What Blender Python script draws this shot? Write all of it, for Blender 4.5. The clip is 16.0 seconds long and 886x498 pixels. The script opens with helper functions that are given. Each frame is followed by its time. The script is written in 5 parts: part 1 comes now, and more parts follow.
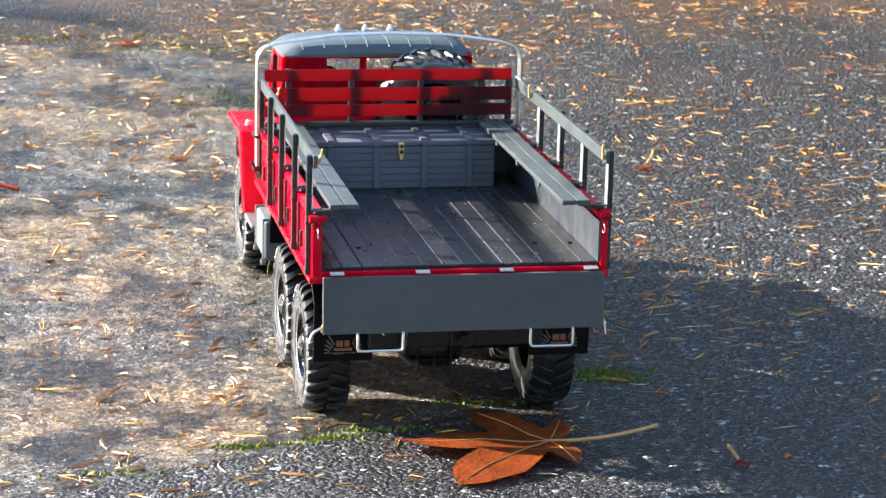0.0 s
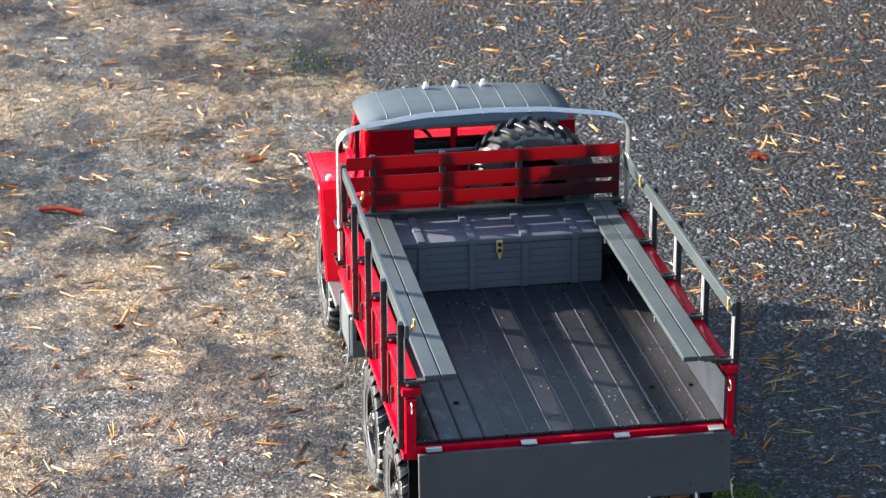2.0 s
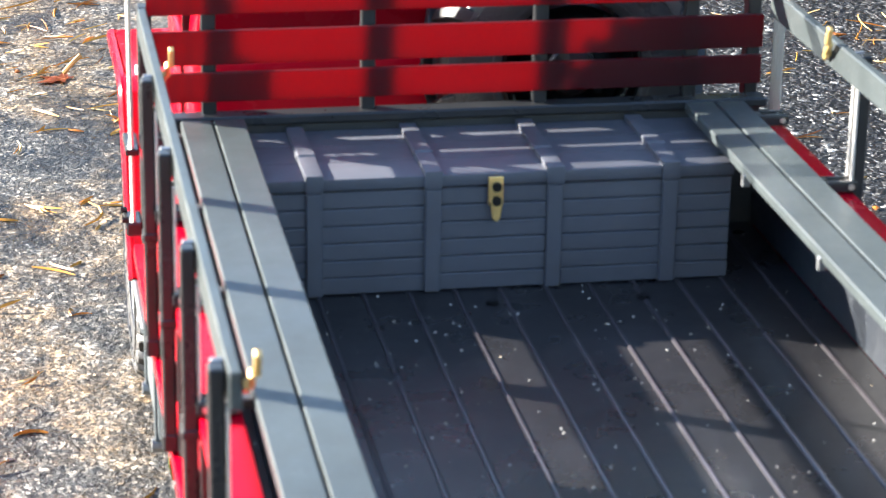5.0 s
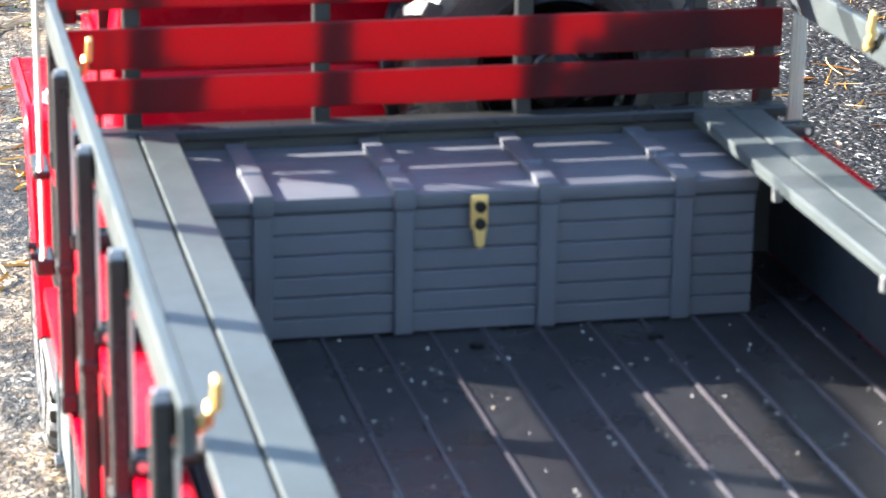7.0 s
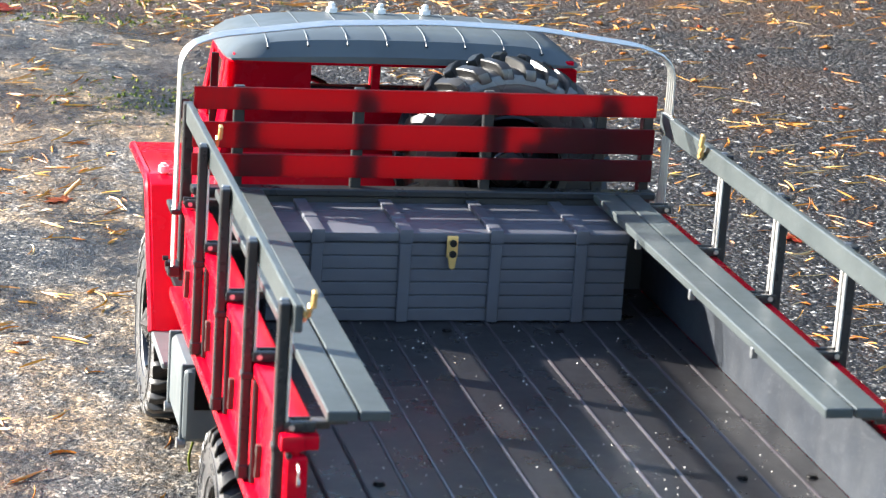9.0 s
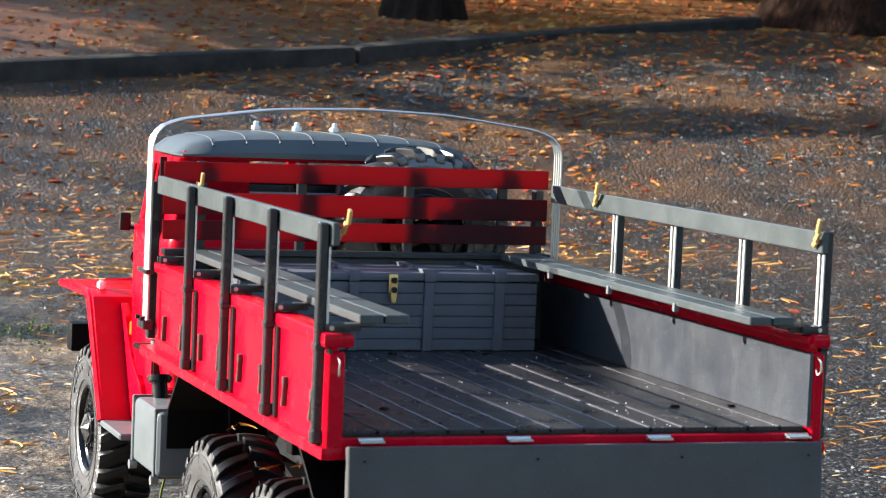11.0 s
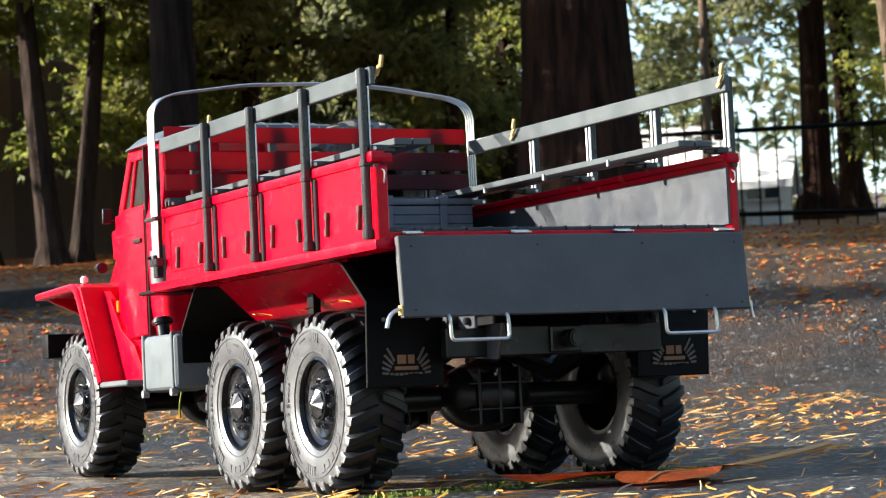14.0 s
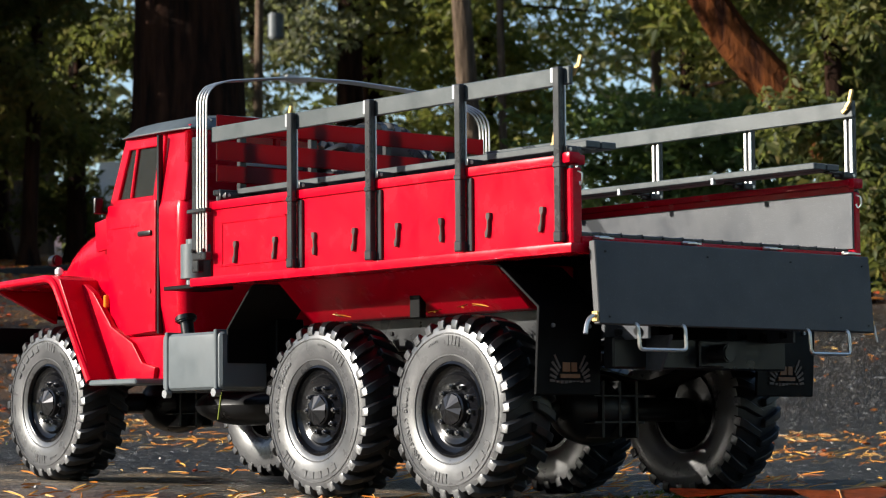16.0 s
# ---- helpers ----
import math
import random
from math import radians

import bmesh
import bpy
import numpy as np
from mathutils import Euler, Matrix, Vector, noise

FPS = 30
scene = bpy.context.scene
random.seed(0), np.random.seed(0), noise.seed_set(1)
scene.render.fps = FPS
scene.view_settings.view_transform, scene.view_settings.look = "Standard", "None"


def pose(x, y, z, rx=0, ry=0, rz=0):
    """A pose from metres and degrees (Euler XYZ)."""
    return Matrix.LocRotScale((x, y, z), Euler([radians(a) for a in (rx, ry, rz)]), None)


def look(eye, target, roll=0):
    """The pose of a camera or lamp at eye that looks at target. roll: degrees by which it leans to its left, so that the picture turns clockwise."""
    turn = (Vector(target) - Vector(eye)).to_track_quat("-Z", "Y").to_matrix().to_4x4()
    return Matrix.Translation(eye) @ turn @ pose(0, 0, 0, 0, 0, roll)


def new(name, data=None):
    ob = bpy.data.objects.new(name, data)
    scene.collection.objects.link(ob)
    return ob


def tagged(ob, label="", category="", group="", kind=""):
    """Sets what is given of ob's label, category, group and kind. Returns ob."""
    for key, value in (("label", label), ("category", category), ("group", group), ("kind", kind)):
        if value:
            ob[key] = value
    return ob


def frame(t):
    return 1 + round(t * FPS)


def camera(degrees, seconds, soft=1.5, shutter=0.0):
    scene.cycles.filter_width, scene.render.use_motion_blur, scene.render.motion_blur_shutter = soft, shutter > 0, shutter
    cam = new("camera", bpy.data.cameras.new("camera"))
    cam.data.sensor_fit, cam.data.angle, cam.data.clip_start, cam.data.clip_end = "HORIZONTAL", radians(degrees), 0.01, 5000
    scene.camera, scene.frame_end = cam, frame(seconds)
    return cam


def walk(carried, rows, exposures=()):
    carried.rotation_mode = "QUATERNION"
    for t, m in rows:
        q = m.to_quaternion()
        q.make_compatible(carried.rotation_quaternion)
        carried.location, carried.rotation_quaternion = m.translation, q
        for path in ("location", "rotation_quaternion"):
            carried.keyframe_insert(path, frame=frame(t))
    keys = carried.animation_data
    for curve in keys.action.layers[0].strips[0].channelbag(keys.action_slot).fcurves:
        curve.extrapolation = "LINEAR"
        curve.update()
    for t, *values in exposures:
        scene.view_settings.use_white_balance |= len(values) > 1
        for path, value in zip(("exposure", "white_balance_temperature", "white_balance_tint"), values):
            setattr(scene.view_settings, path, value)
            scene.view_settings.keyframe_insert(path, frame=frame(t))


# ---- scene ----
cam = camera(20, 16.0, soft=1.15)
cam.data.dof.use_dof, cam.data.dof.focus_distance, cam.data.dof.aperture_fstop = True, 1.5, 46.0
walk(cam, [
    (0, pose(-0.3767, -1.8200, 0.6222, 75.918, -1.445, -10.997)),
    (0.5, pose(-0.4072, -1.8170, 0.8139, 71.931, 0.609, -11.464)),
    (1, pose(-0.4181, -1.8210, 0.9152, 69.770, 2.107, -10.404)),
    (1.5, pose(-0.3790, -1.7101, 0.9383, 68.648, 1.244, -9.586)),
    (2, pose(-0.3408, -1.5273, 0.8856, 68.758, 0.184, -9.561)),
    (2.5, pose(-0.2960, -1.3100, 0.7992, 68.831, 0.132, -9.389)),
    (3, pose(-0.2539, -1.1223, 0.7215, 68.571, 0.082, -9.193)),
    (3.5, pose(-0.2090, -0.9428, 0.6387, 68.917, 0.431, -8.917)),
    (4.2, pose(-0.1662, -0.7130, 0.5292, 69.586, -0.287, -8.972)),
    (6.3, pose(-0.1555, -0.3897, 0.3940, 71.343, -0.805, -12.171)),
    (6.5, pose(-0.1545, -0.3923, 0.3888, 72.288, -0.636, -12.248)),
    (7, pose(-0.1554, -0.3928, 0.3847, 72.225, -0.882, -12.451)),
    (7.5, pose(-0.1612, -0.4222, 0.3920, 71.995, -1.269, -12.357)),
    (8, pose(-0.1776, -0.5821, 0.4418, 71.150, -2.138, -11.170)),
    (8.5, pose(-0.2081, -0.7246, 0.4797, 72.182, -3.341, -11.376)),
    (9, pose(-0.2463, -0.7970, 0.4681, 75.064, -3.751, -12.018)),
    (9.5, pose(-0.2959, -0.8553, 0.4457, 78.015, -4.708, -14.592)),
    (9.7, pose(-0.3194, -0.8690, 0.4294, 79.458, -4.885, -15.792)),
    (11.8, pose(-0.4636, -1.0856, 0.2120, 87.904, -1.305, -20.401)),
    (12, pose(-0.4805, -1.1109, 0.1882, 88.543, -1.075, -20.612)),
    (12.5, pose(-0.5206, -1.1804, 0.1381, 90.344, 0.077, -21.201)),
    (13, pose(-0.5756, -1.2508, 0.0936, 91.845, 1.072, -22.386)),
    (13.5, pose(-0.6283, -1.2489, 0.0514, 93.310, 1.858, -24.263)),
    (14, pose(-0.6845, -1.2064, 0.0419, 93.834, 2.747, -26.728)),
    (14.5, pose(-0.7427, -1.1546, 0.0455, 93.643, 3.312, -31.014)),
    (15, pose(-0.8529, -1.0839, 0.0356, 94.514, 2.013, -33.144)),
    (15.5, pose(-0.9369, -1.0083, 0.0400, 94.657, 0.250, -36.245)),
    (16, pose(-1.0074, -0.9488, 0.0358, 94.363, 0.477, -40.434)),
], exposures=[(0, 2.5), (1.5, 2.15), (2.5, 2.1), (4, 2.2), (6, 3.05), (7.4, 3.05), (8, 2.92), (9, 2.5), (9.7, 2.15), (11.8, 1.95), (14, 2.0), (15, 1.5), (16, 0.95)])

# ---- light ----
SUN_AZ, SUN_EL = radians(300), radians(21)   # azimuth from +y towards +x
world = bpy.data.worlds.new("sky")
scene.world = world
world.use_nodes = True
wn = world.node_tree.nodes
sky = wn.new("ShaderNodeTexSky")
sky.sky_type, sky.sun_disc = "NISHITA", False
sky.air_density, sky.dust_density, sky.ozone_density = 1.0, 0.6, 1.6
sky.sun_elevation, sky.sun_rotation = SUN_EL, SUN_AZ
world.node_tree.links.new(sky.outputs[0], wn["Background"].inputs[0])
wn["Background"].inputs[1].default_value = 0.105
sun_dir = Vector((math.sin(SUN_AZ) * math.cos(SUN_EL), math.cos(SUN_AZ) * math.cos(SUN_EL), math.sin(SUN_EL)))
sun = new("sun", bpy.data.lights.new("sun", "SUN"))
sun.data.energy, sun.data.angle, sun.data.color = 4.7, radians(0.53), (1.0, 0.94, 0.84)
sun.matrix_world = look(sun_dir * 20, (0, 0, 0))

# ---- materials ----
def mat(name, base, rough=0.5, metal=0.0, spec=0.5, coat=0.0):
    m = bpy.data.materials.new(name)
    m.use_nodes = True
    p = m.node_tree.nodes["Principled BSDF"]
    p.inputs["Base Color"].default_value = (*base, 1)
    p.inputs["Roughness"].default_value = rough
    p.inputs["Metallic"].default_value = metal
    p.inputs["Specular IOR Level"].default_value = spec
    p.inputs["Coat Weight"].default_value = coat
    p.inputs["Coat Roughness"].default_value = 0.08
    return m


class Nodes:
    """Short hand for building a node tree on a material."""
    def __init__(self, m):
        self.t = m.node_tree
        self.p = self.t.nodes["Principled BSDF"]
        self.coord = self.t.nodes.new("ShaderNodeTexCoord").outputs["Object"]

    def add(self, kind, **inputs):
        n = self.t.nodes.new(kind)
        for k, v in inputs.items():
            self.put(n, k.replace("_", " "), v)
        return n

    def put(self, n, key, v):
        s = n.inputs[int(key[1:])] if key[0] == "i" and key[1:].isdigit() else n.inputs[key]
        if isinstance(v, bpy.types.NodeSocket):
            self.t.links.new(v, s)
        else:
            s.default_value = v

    def noise(self, scale, detail=4.0, rough=0.6, vec=None):
        return self.add("ShaderNodeTexNoise", Vector=vec or self.coord, Scale=scale, Detail=detail, Roughness=rough).outputs["Fac"]

    def voronoi(self, scale, out="Color", feature="F1"):
        n = self.add("ShaderNodeTexVoronoi", Vector=self.coord, Scale=scale)
        n.feature = feature
        return n.outputs[out]

    def ramp(self, fac, *stops):
        n = self.add("ShaderNodeValToRGB", Fac=fac)
        e = n.color_ramp.elements
        while len(e) < len(stops):
            e.new(0.5)
        for el, (pos, c) in zip(e, stops):
            el.position, el.color = pos, (*c, 1) if len(c) == 3 else c
        return n.outputs["Color"]

    def grey(self, fac, a, b, lo=0.0, hi=1.0):
        n = self.add("ShaderNodeMapRange", Value=fac)
        for k, v in zip(("From Min", "From Max", "To Min", "To Max"), (a, b, lo, hi)):
            n.inputs[k].default_value = v
        return n.outputs["Result"]

    def mix(self, fac, a, b, blend="MIX"):
        n = self.t.nodes.new("ShaderNodeMix")
        n.data_type, n.blend_type = "RGBA", blend
        for s, v in ((n.inputs[0], fac), (n.inputs[6], a), (n.inputs[7], b)):
            if isinstance(v, bpy.types.NodeSocket):
                self.t.links.new(v, s)
            else:
                s.default_value = (*v, 1) if isinstance(v, tuple) and len(v) == 3 else v
        return n.outputs[2]

    def math(self, op, a, b=0.0):
        n = self.t.nodes.new("ShaderNodeMath")
        n.operation = op
        for s, v in zip(n.inputs, (a, b)):
            if isinstance(v, bpy.types.NodeSocket):
                self.t.links.new(v, s)
            else:
                s.default_value = v
        return n.outputs[0]

    def bump(self, height, strength, distance):
        n = self.add("ShaderNodeBump", Height=height, Strength=strength, Distance=distance)
        self.t.links.new(n.outputs[0], self.p.inputs["Normal"])
        return n

    def set(self, key, v):
        self.put(self.p, key, v)


def painted(name, base, rough, speck=0.0, wear=0.15, coat=0.0, spec=0.5, grain=900.0, bumpy=0.05):
    """Paint or plastic: slight blotches, fine grain in colour and relief, dust."""
    m = mat(name, base, rough, 0.0, spec, coat)
    n = Nodes(m)
    big, fine = n.noise(25.0, 5), n.noise(grain, 2)
    dark = tuple(c * (1 - wear) for c in base)
    light = tuple(min(1, c * (1 + wear) + 0.0008) for c in base)
    col = n.mix(n.grey(big, 0.35, 0.65), dark, light)
    if speck:
        dots = n.grey(n.noise(grain * 1.4, 1), 0.66, 0.72, 0, speck)
        col = n.mix(dots, col, (0.42, 0.44, 0.46))
    n.set("Base Color", col)
    n.set("Roughness", n.grey(n.noise(60.0, 4), 0.3, 0.7, max(0.02, rough - 0.07), rough + 0.09))
    n.bump(fine, bumpy, 0.0004)
    return m


RED = painted("red_gloss_paint", (0.52, 0.0, 0.014), 0.22, wear=0.08, coat=0.0, spec=0.18, bumpy=0.02)
GREY = painted("grey_green_satin_paint", (0.055, 0.066, 0.068), 0.36, speck=0.12, wear=0.12)
SHEET = painted("speckled_grey_sheet", (0.028, 0.033, 0.042), 0.38, speck=0.30, wear=0.12, spec=0.55, grain=1500.0, bumpy=0.12)
GATE = painted("matt_slate_grey_paint", (0.056, 0.0555, 0.058), 0.5, speck=0.08, wear=0.12)
POSTM = painted("dark_satin_post_paint", (0.020, 0.021, 0.023), 0.3, wear=0.15, spec=0.5)
CRATE = painted("slate_blue_grey_paint", (0.086, 0.091, 0.110), 0.42, wear=0.14, bumpy=0.12)
DECK = painted("dark_stained_boards", (0.0150, 0.0146, 0.0168), 0.30, speck=0.06, wear=0.2, bumpy=0.12, spec=0.5)
# highlights along the floor's ridges, put into a paler tone than the boards
EDGE = painted("highlit_board_ridge", (0.036, 0.031, 0.037), 0.33, wear=0.3, spec=0.7)
ROOF = painted("grey_roof_plastic", (0.066, 0.080, 0.088), 0.42, wear=0.1)
TANKG = painted("grey_tank_plastic", (0.105, 0.122, 0.13), 0.4, wear=0.1)
BLACK = painted("black_plastic", (0.006, 0.006, 0.007), 0.32, wear=0.2, spec=0.35)
SATIN = painted("black_sheet_metal", (0.003, 0.003, 0.0034), 0.5, wear=0.04, spec=0.10)
RIM = painted("black_gloss_rim", (0.004, 0.004, 0.005), 0.12, wear=0.2, spec=0.28, bumpy=0.01)
HUBM = mat("black_chrome", (0.05, 0.05, 0.054), 0.3, 0.9)
NUTM = mat("dark_chrome", (0.30, 0.30, 0.31), 0.2, 1.0)
STEEL = mat("brushed_steel", (0.66, 0.63, 0.58), 0.30, 0.85)
HOOPM = mat("satin_steel_rod", (0.70, 0.68, 0.64), 0.36, 0.8)
ALU = mat("bare_aluminium", (0.72, 0.71, 0.69), 0.42, 0.75)
DULL = mat("dull_grey_metal", (0.30, 0.31, 0.32), 0.42, 0.8)
BRASS = mat("pale_brass", (0.80, 0.53, 0.20), 0.34, 0.6)
LAMP = mat("clear_marker_lens", (0.8, 0.8, 0.78), 0.15, 0.0, 0.6)
AMBER = mat("amber_lens", (0.7, 0.22, 0.02), 0.2)
EMBLEM = mat("faded_orange_print", (0.20, 0.085, 0.035), 0.5)
EMBLEM2 = mat("faded_grey_print", (0.10, 0.072, 0.064), 0.5)
GLASS = mat("tinted_window", (0.22, 0.23, 0.22), 0.04)
GLASS.node_tree.nodes["Principled BSDF"].inputs["Transmission Weight"].default_value = 0.92
GLASS.node_tree.nodes["Principled BSDF"].inputs["IOR"].default_value = 1.08
HANDLE = painted("dark_bronze_latch", (0.05, 0.04, 0.035), 0.3, wear=0.2)

# sun-lit slats of thin red plastic with a thin grey coat: they pass some light
SLAT = painted("translucent_red_slat", (0.026, 0.010, 0.014), 0.45, wear=0.06, spec=0.14)
_n = Nodes(SLAT)
_tr = _n.add("ShaderNodeBsdfTranslucent", Color=(0.90, 0.0, 0.030, 1))
_mx = _n.t.nodes.new("ShaderNodeMixShader")
_mx.inputs[0].default_value = 0.30
_n.t.links.new(_n.p.outputs[0], _mx.inputs[1])
_n.t.links.new(_tr.outputs[0], _mx.inputs[2])
_n.t.links.new(_mx.outputs[0], _n.t.nodes["Material Output"].inputs[0])

TREADM = painted("black_tread_rubber", (0.010, 0.010, 0.011), 0.38, wear=0.3, spec=0.4)
REDTHIN = painted("thin_red_plastic", (0.35, 0.0, 0.011), 0.25, wear=0.08, spec=0.22)
_n = Nodes(REDTHIN)
_tr = _n.add("ShaderNodeBsdfTranslucent", Color=(0.85, 0.0, 0.025, 1))
_mx = _n.t.nodes.new("ShaderNodeMixShader")
_mx.inputs[0].default_value = 0.4
_n.t.links.new(_n.p.outputs[0], _mx.inputs[1])
_n.t.links.new(_tr.outputs[0], _mx.inputs[2])
_n.t.links.new(_mx.outputs[0], _n.t.nodes["Material Output"].inputs[0])

RUBBER = mat("grey_sidewall_rubber", (0.035, 0.035, 0.036), 0.5)
_n = Nodes(RUBBER)
_n.set("Base Color", _n.mix(_n.grey(_n.noise(40.0, 5), 0.35, 0.7), (0.045, 0.045, 0.047), (0.085, 0.085, 0.087)))
_n.set("Roughness", _n.grey(_n.noise(90.0, 4), 0.3, 0.7, 0.24, 0.36))
_n.p.inputs["Specular IOR Level"].default_value = 0.95
_n.p.inputs["Coat Weight"].default_value = 0.4
_n.p.inputs["Coat Roughness"].default_value = 0.34
_n.bump(_n.noise(1500.0, 2), 0.1, 0.0003)

U = 1 / 12      # the truck is modelled at full size and stands one twelfth as large
XC = 0.03       # the truck's middle line


FAR, FAR_EYE = 0.466, Vector((-0.529, -1.049, 0.153))   # the surroundings' plan is drawn larger and set round the drive at this scale


def draw_out(x, y, k=1.2, az=radians(28)):
    """Draws a place of the plan out in depth, along the drive's length."""
    ux, uy = math.sin(az), math.cos(az)
    x, y = x + 0.46, y + 0.98
    x, y = x - 0.017 * y, y + 0.017 * x
    d = x * ux + y * uy
    return x - 0.46 + (k - 1) * d * ux, y - 0.98 + (k - 1) * d * uy


def plan_h(x, y):
    """Height of the ground in the plan of the surroundings: rising ahead and to the far side."""
    s = y * 12 - 3.0
    return 0.041 * (s if s > 12 else math.log1p(math.exp(s))) / 12 + 0.04 * max(0.0, y - 3.0) + 0.03 * max(0.0, x - 1.5)


def ground_h(x, y):
    """Height of the ground in metres: the drive near the truck, passing into the surroundings."""
    f = min(1.0, max(0.0, (max(y, y + 0.8 * (x - 1.0)) - 1.9) / 1.4))
    f = f * f * (3 - 2 * f)
    far = FAR_EYE.z + FAR * (plan_h(FAR_EYE.x + (x - FAR_EYE.x) / FAR, FAR_EYE.y + (y - FAR_EYE.y) / FAR) - FAR_EYE.z)
    return plan_h(x, y) * (1 - f) + far * f


def ground_z(y):
    """The same near the truck, in full-size units."""
    return ground_h(0.0, y / 12) * 12


# ---- helpers for meshes ----
def box(bm, x0, x1, y0, y1, z0, z1, bevel=0.0, seg=1, m=None):
    r = bmesh.ops.create_cube(bm, size=1, matrix=(m or Matrix()) @ Matrix.Translation(((x0 + x1) / 2, (y0 + y1) / 2, (z0 + z1) / 2))
                              @ Matrix.Diagonal((x1 - x0, y1 - y0, z1 - z0, 1)))
    if bevel:
        es = {e for v in r["verts"] for e in v.link_edges}
        bmesh.ops.bevel(bm, geom=list(es), offset=bevel, segments=seg, affect="EDGES", profile=0.6)
    return bm


def prism(bm, pts, axis, a, b, bevel=0.0, seg=1):
    """A polygon swept along an axis from a to b. pts are the two other coordinates in order."""
    def at(p, w):
        q = list(p)
        q.insert(axis, w)
        return q
    lo = [bm.verts.new(at(p, a)) for p in pts]
    hi = [bm.verts.new(at(p, b)) for p in pts]
    k = len(pts)
    fs = [bm.faces.new(lo), bm.faces.new(hi)] + [bm.faces.new((lo[i], lo[(i + 1) % k], hi[(i + 1) % k], hi[i])) for i in range(k)]
    bmesh.ops.recalc_face_normals(bm, faces=fs)
    if bevel:
        bmesh.ops.bevel(bm, geom=list({e for f in fs for e in f.edges}), offset=bevel, segments=seg, affect="EDGES", profile=0.6)
    return bm


def cyl(bm, c, axis, r, h, n=16, r2=None, bevel=0.0):
    """A cylinder or cone round c along axis."""
    q = Vector((0, 0, 1)).rotation_difference(Vector(axis)).to_matrix().to_4x4()
    res = bmesh.ops.create_cone(bm, cap_ends=True, segments=n, radius1=r, radius2=r if r2 is None else r2, depth=h, matrix=Matrix.Translation(c) @ q)
    if bevel:
        es = {e for v in res["verts"] for e in v.link_edges if len(e.link_faces) == 2 and any(len(f.verts) > 4 for f in e.link_faces)}
        bmesh.ops.bevel(bm, geom=list(es), offset=bevel, segments=2, affect="EDGES")
    return bm


def tube(bm, pts, r, n=8):
    """A round rod along a line of points."""
    pts = [Vector(p) for p in pts]
    rings, side = [], None
    for i, p in enumerate(pts):
        d = (pts[min(i + 1, len(pts) - 1)] - pts[max(i - 1, 0)]).normalized()
        if side is None:
            side = d.orthogonal().normalized()
        side = (side - d * side.dot(d)).normalized()
        up = d.cross(side)
        rings.append([bm.verts.new(p + (side * math.cos(a) + up * math.sin(a)) * r) for a in [2 * math.pi * k / n for k in range(n)]])
    for a, b in zip(rings, rings[1:]):
        for k in range(n):
            bm.faces.new((a[k], a[(k + 1) % n], b[(k + 1) % n], b[k]))
    bm.faces.new(rings[0][::-1]), bm.faces.new(rings[-1])
    return bm


def arc(pts, r, n=5):
    """A line of points with its inner corners rounded."""
    pts = [Vector(p) for p in pts]
    out = [pts[0]]
    for a, b, c in zip(pts, pts[1:], pts[2:]):
        p, q = b + (a - b).normalized() * r, b + (c - b).normalized() * r
        for k in range(n + 1):
            t = k / n
            out.append(p * (1 - t) ** 2 + b * 2 * t * (1 - t) + q * t * t)
    return out + [pts[-1]]


def lathe(bm, prof, n=48):
    """A profile of (x, radius) turned round the x axis."""
    rings = [[bm.verts.new((x, r * math.cos(2 * math.pi * k / n), r * math.sin(2 * math.pi * k / n))) for k in range(n)] for x, r in prof]
    for a, b in zip(rings, rings[1:]):
        for k in range(n):
            bm.faces.new((a[k], a[(k + 1) % n], b[(k + 1) % n], b[k]))
    return bm


def mesh_of(name, bm, material, smooth=True, scale=U):
    bmesh.ops.scale(bm, vec=(scale,) * 3, verts=bm.verts)
    me = bpy.data.meshes.new(name)
    bm.to_mesh(me)
    bm.free()
    me.materials.append(material)
    if smooth:
        me.polygons.foreach_set("use_smooth", [True] * len(me.polygons))
        me.set_sharp_from_angle(angle=radians(32))
    return me


BASES = {}


def thing(name, loc, label, category, group="", kind=""):
    """An Empty at the base of a thing; loc in metres."""
    ob = tagged(new(name), label, category, group, kind)
    ob.location = loc
    ob.empty_display_size = 0.02
    BASES[ob.name] = Vector(loc)
    return ob


def part(name, bm, material, parent, label="", smooth=True):
    """One mesh, modelled in full-size units in the truck's frame, under a thing or a part."""
    me = bm if isinstance(bm, bpy.types.Mesh) else mesh_of(name, bm, material, smooth)
    ob = new(name, me)
    ob.parent = parent
    if parent.name in BASES:
        ob.matrix_parent_inverse = Matrix.Translation(-BASES[parent.name])
    if label:
        tagged(ob, label)
    return ob


def B(*a, **k):
    return box(bmesh.new(), *a, **k)


# ---- the ground ----
LITTER_Y = 3.1
ASPHALT = mat("worn_asphalt", (0.05, 0.05, 0.05), 0.6)
n = Nodes(ASPHALT)
sep = n.add("ShaderNodeSeparateXYZ", Vector=n.coord)
gx, gy = sep.outputs[0], sep.outputs[1]
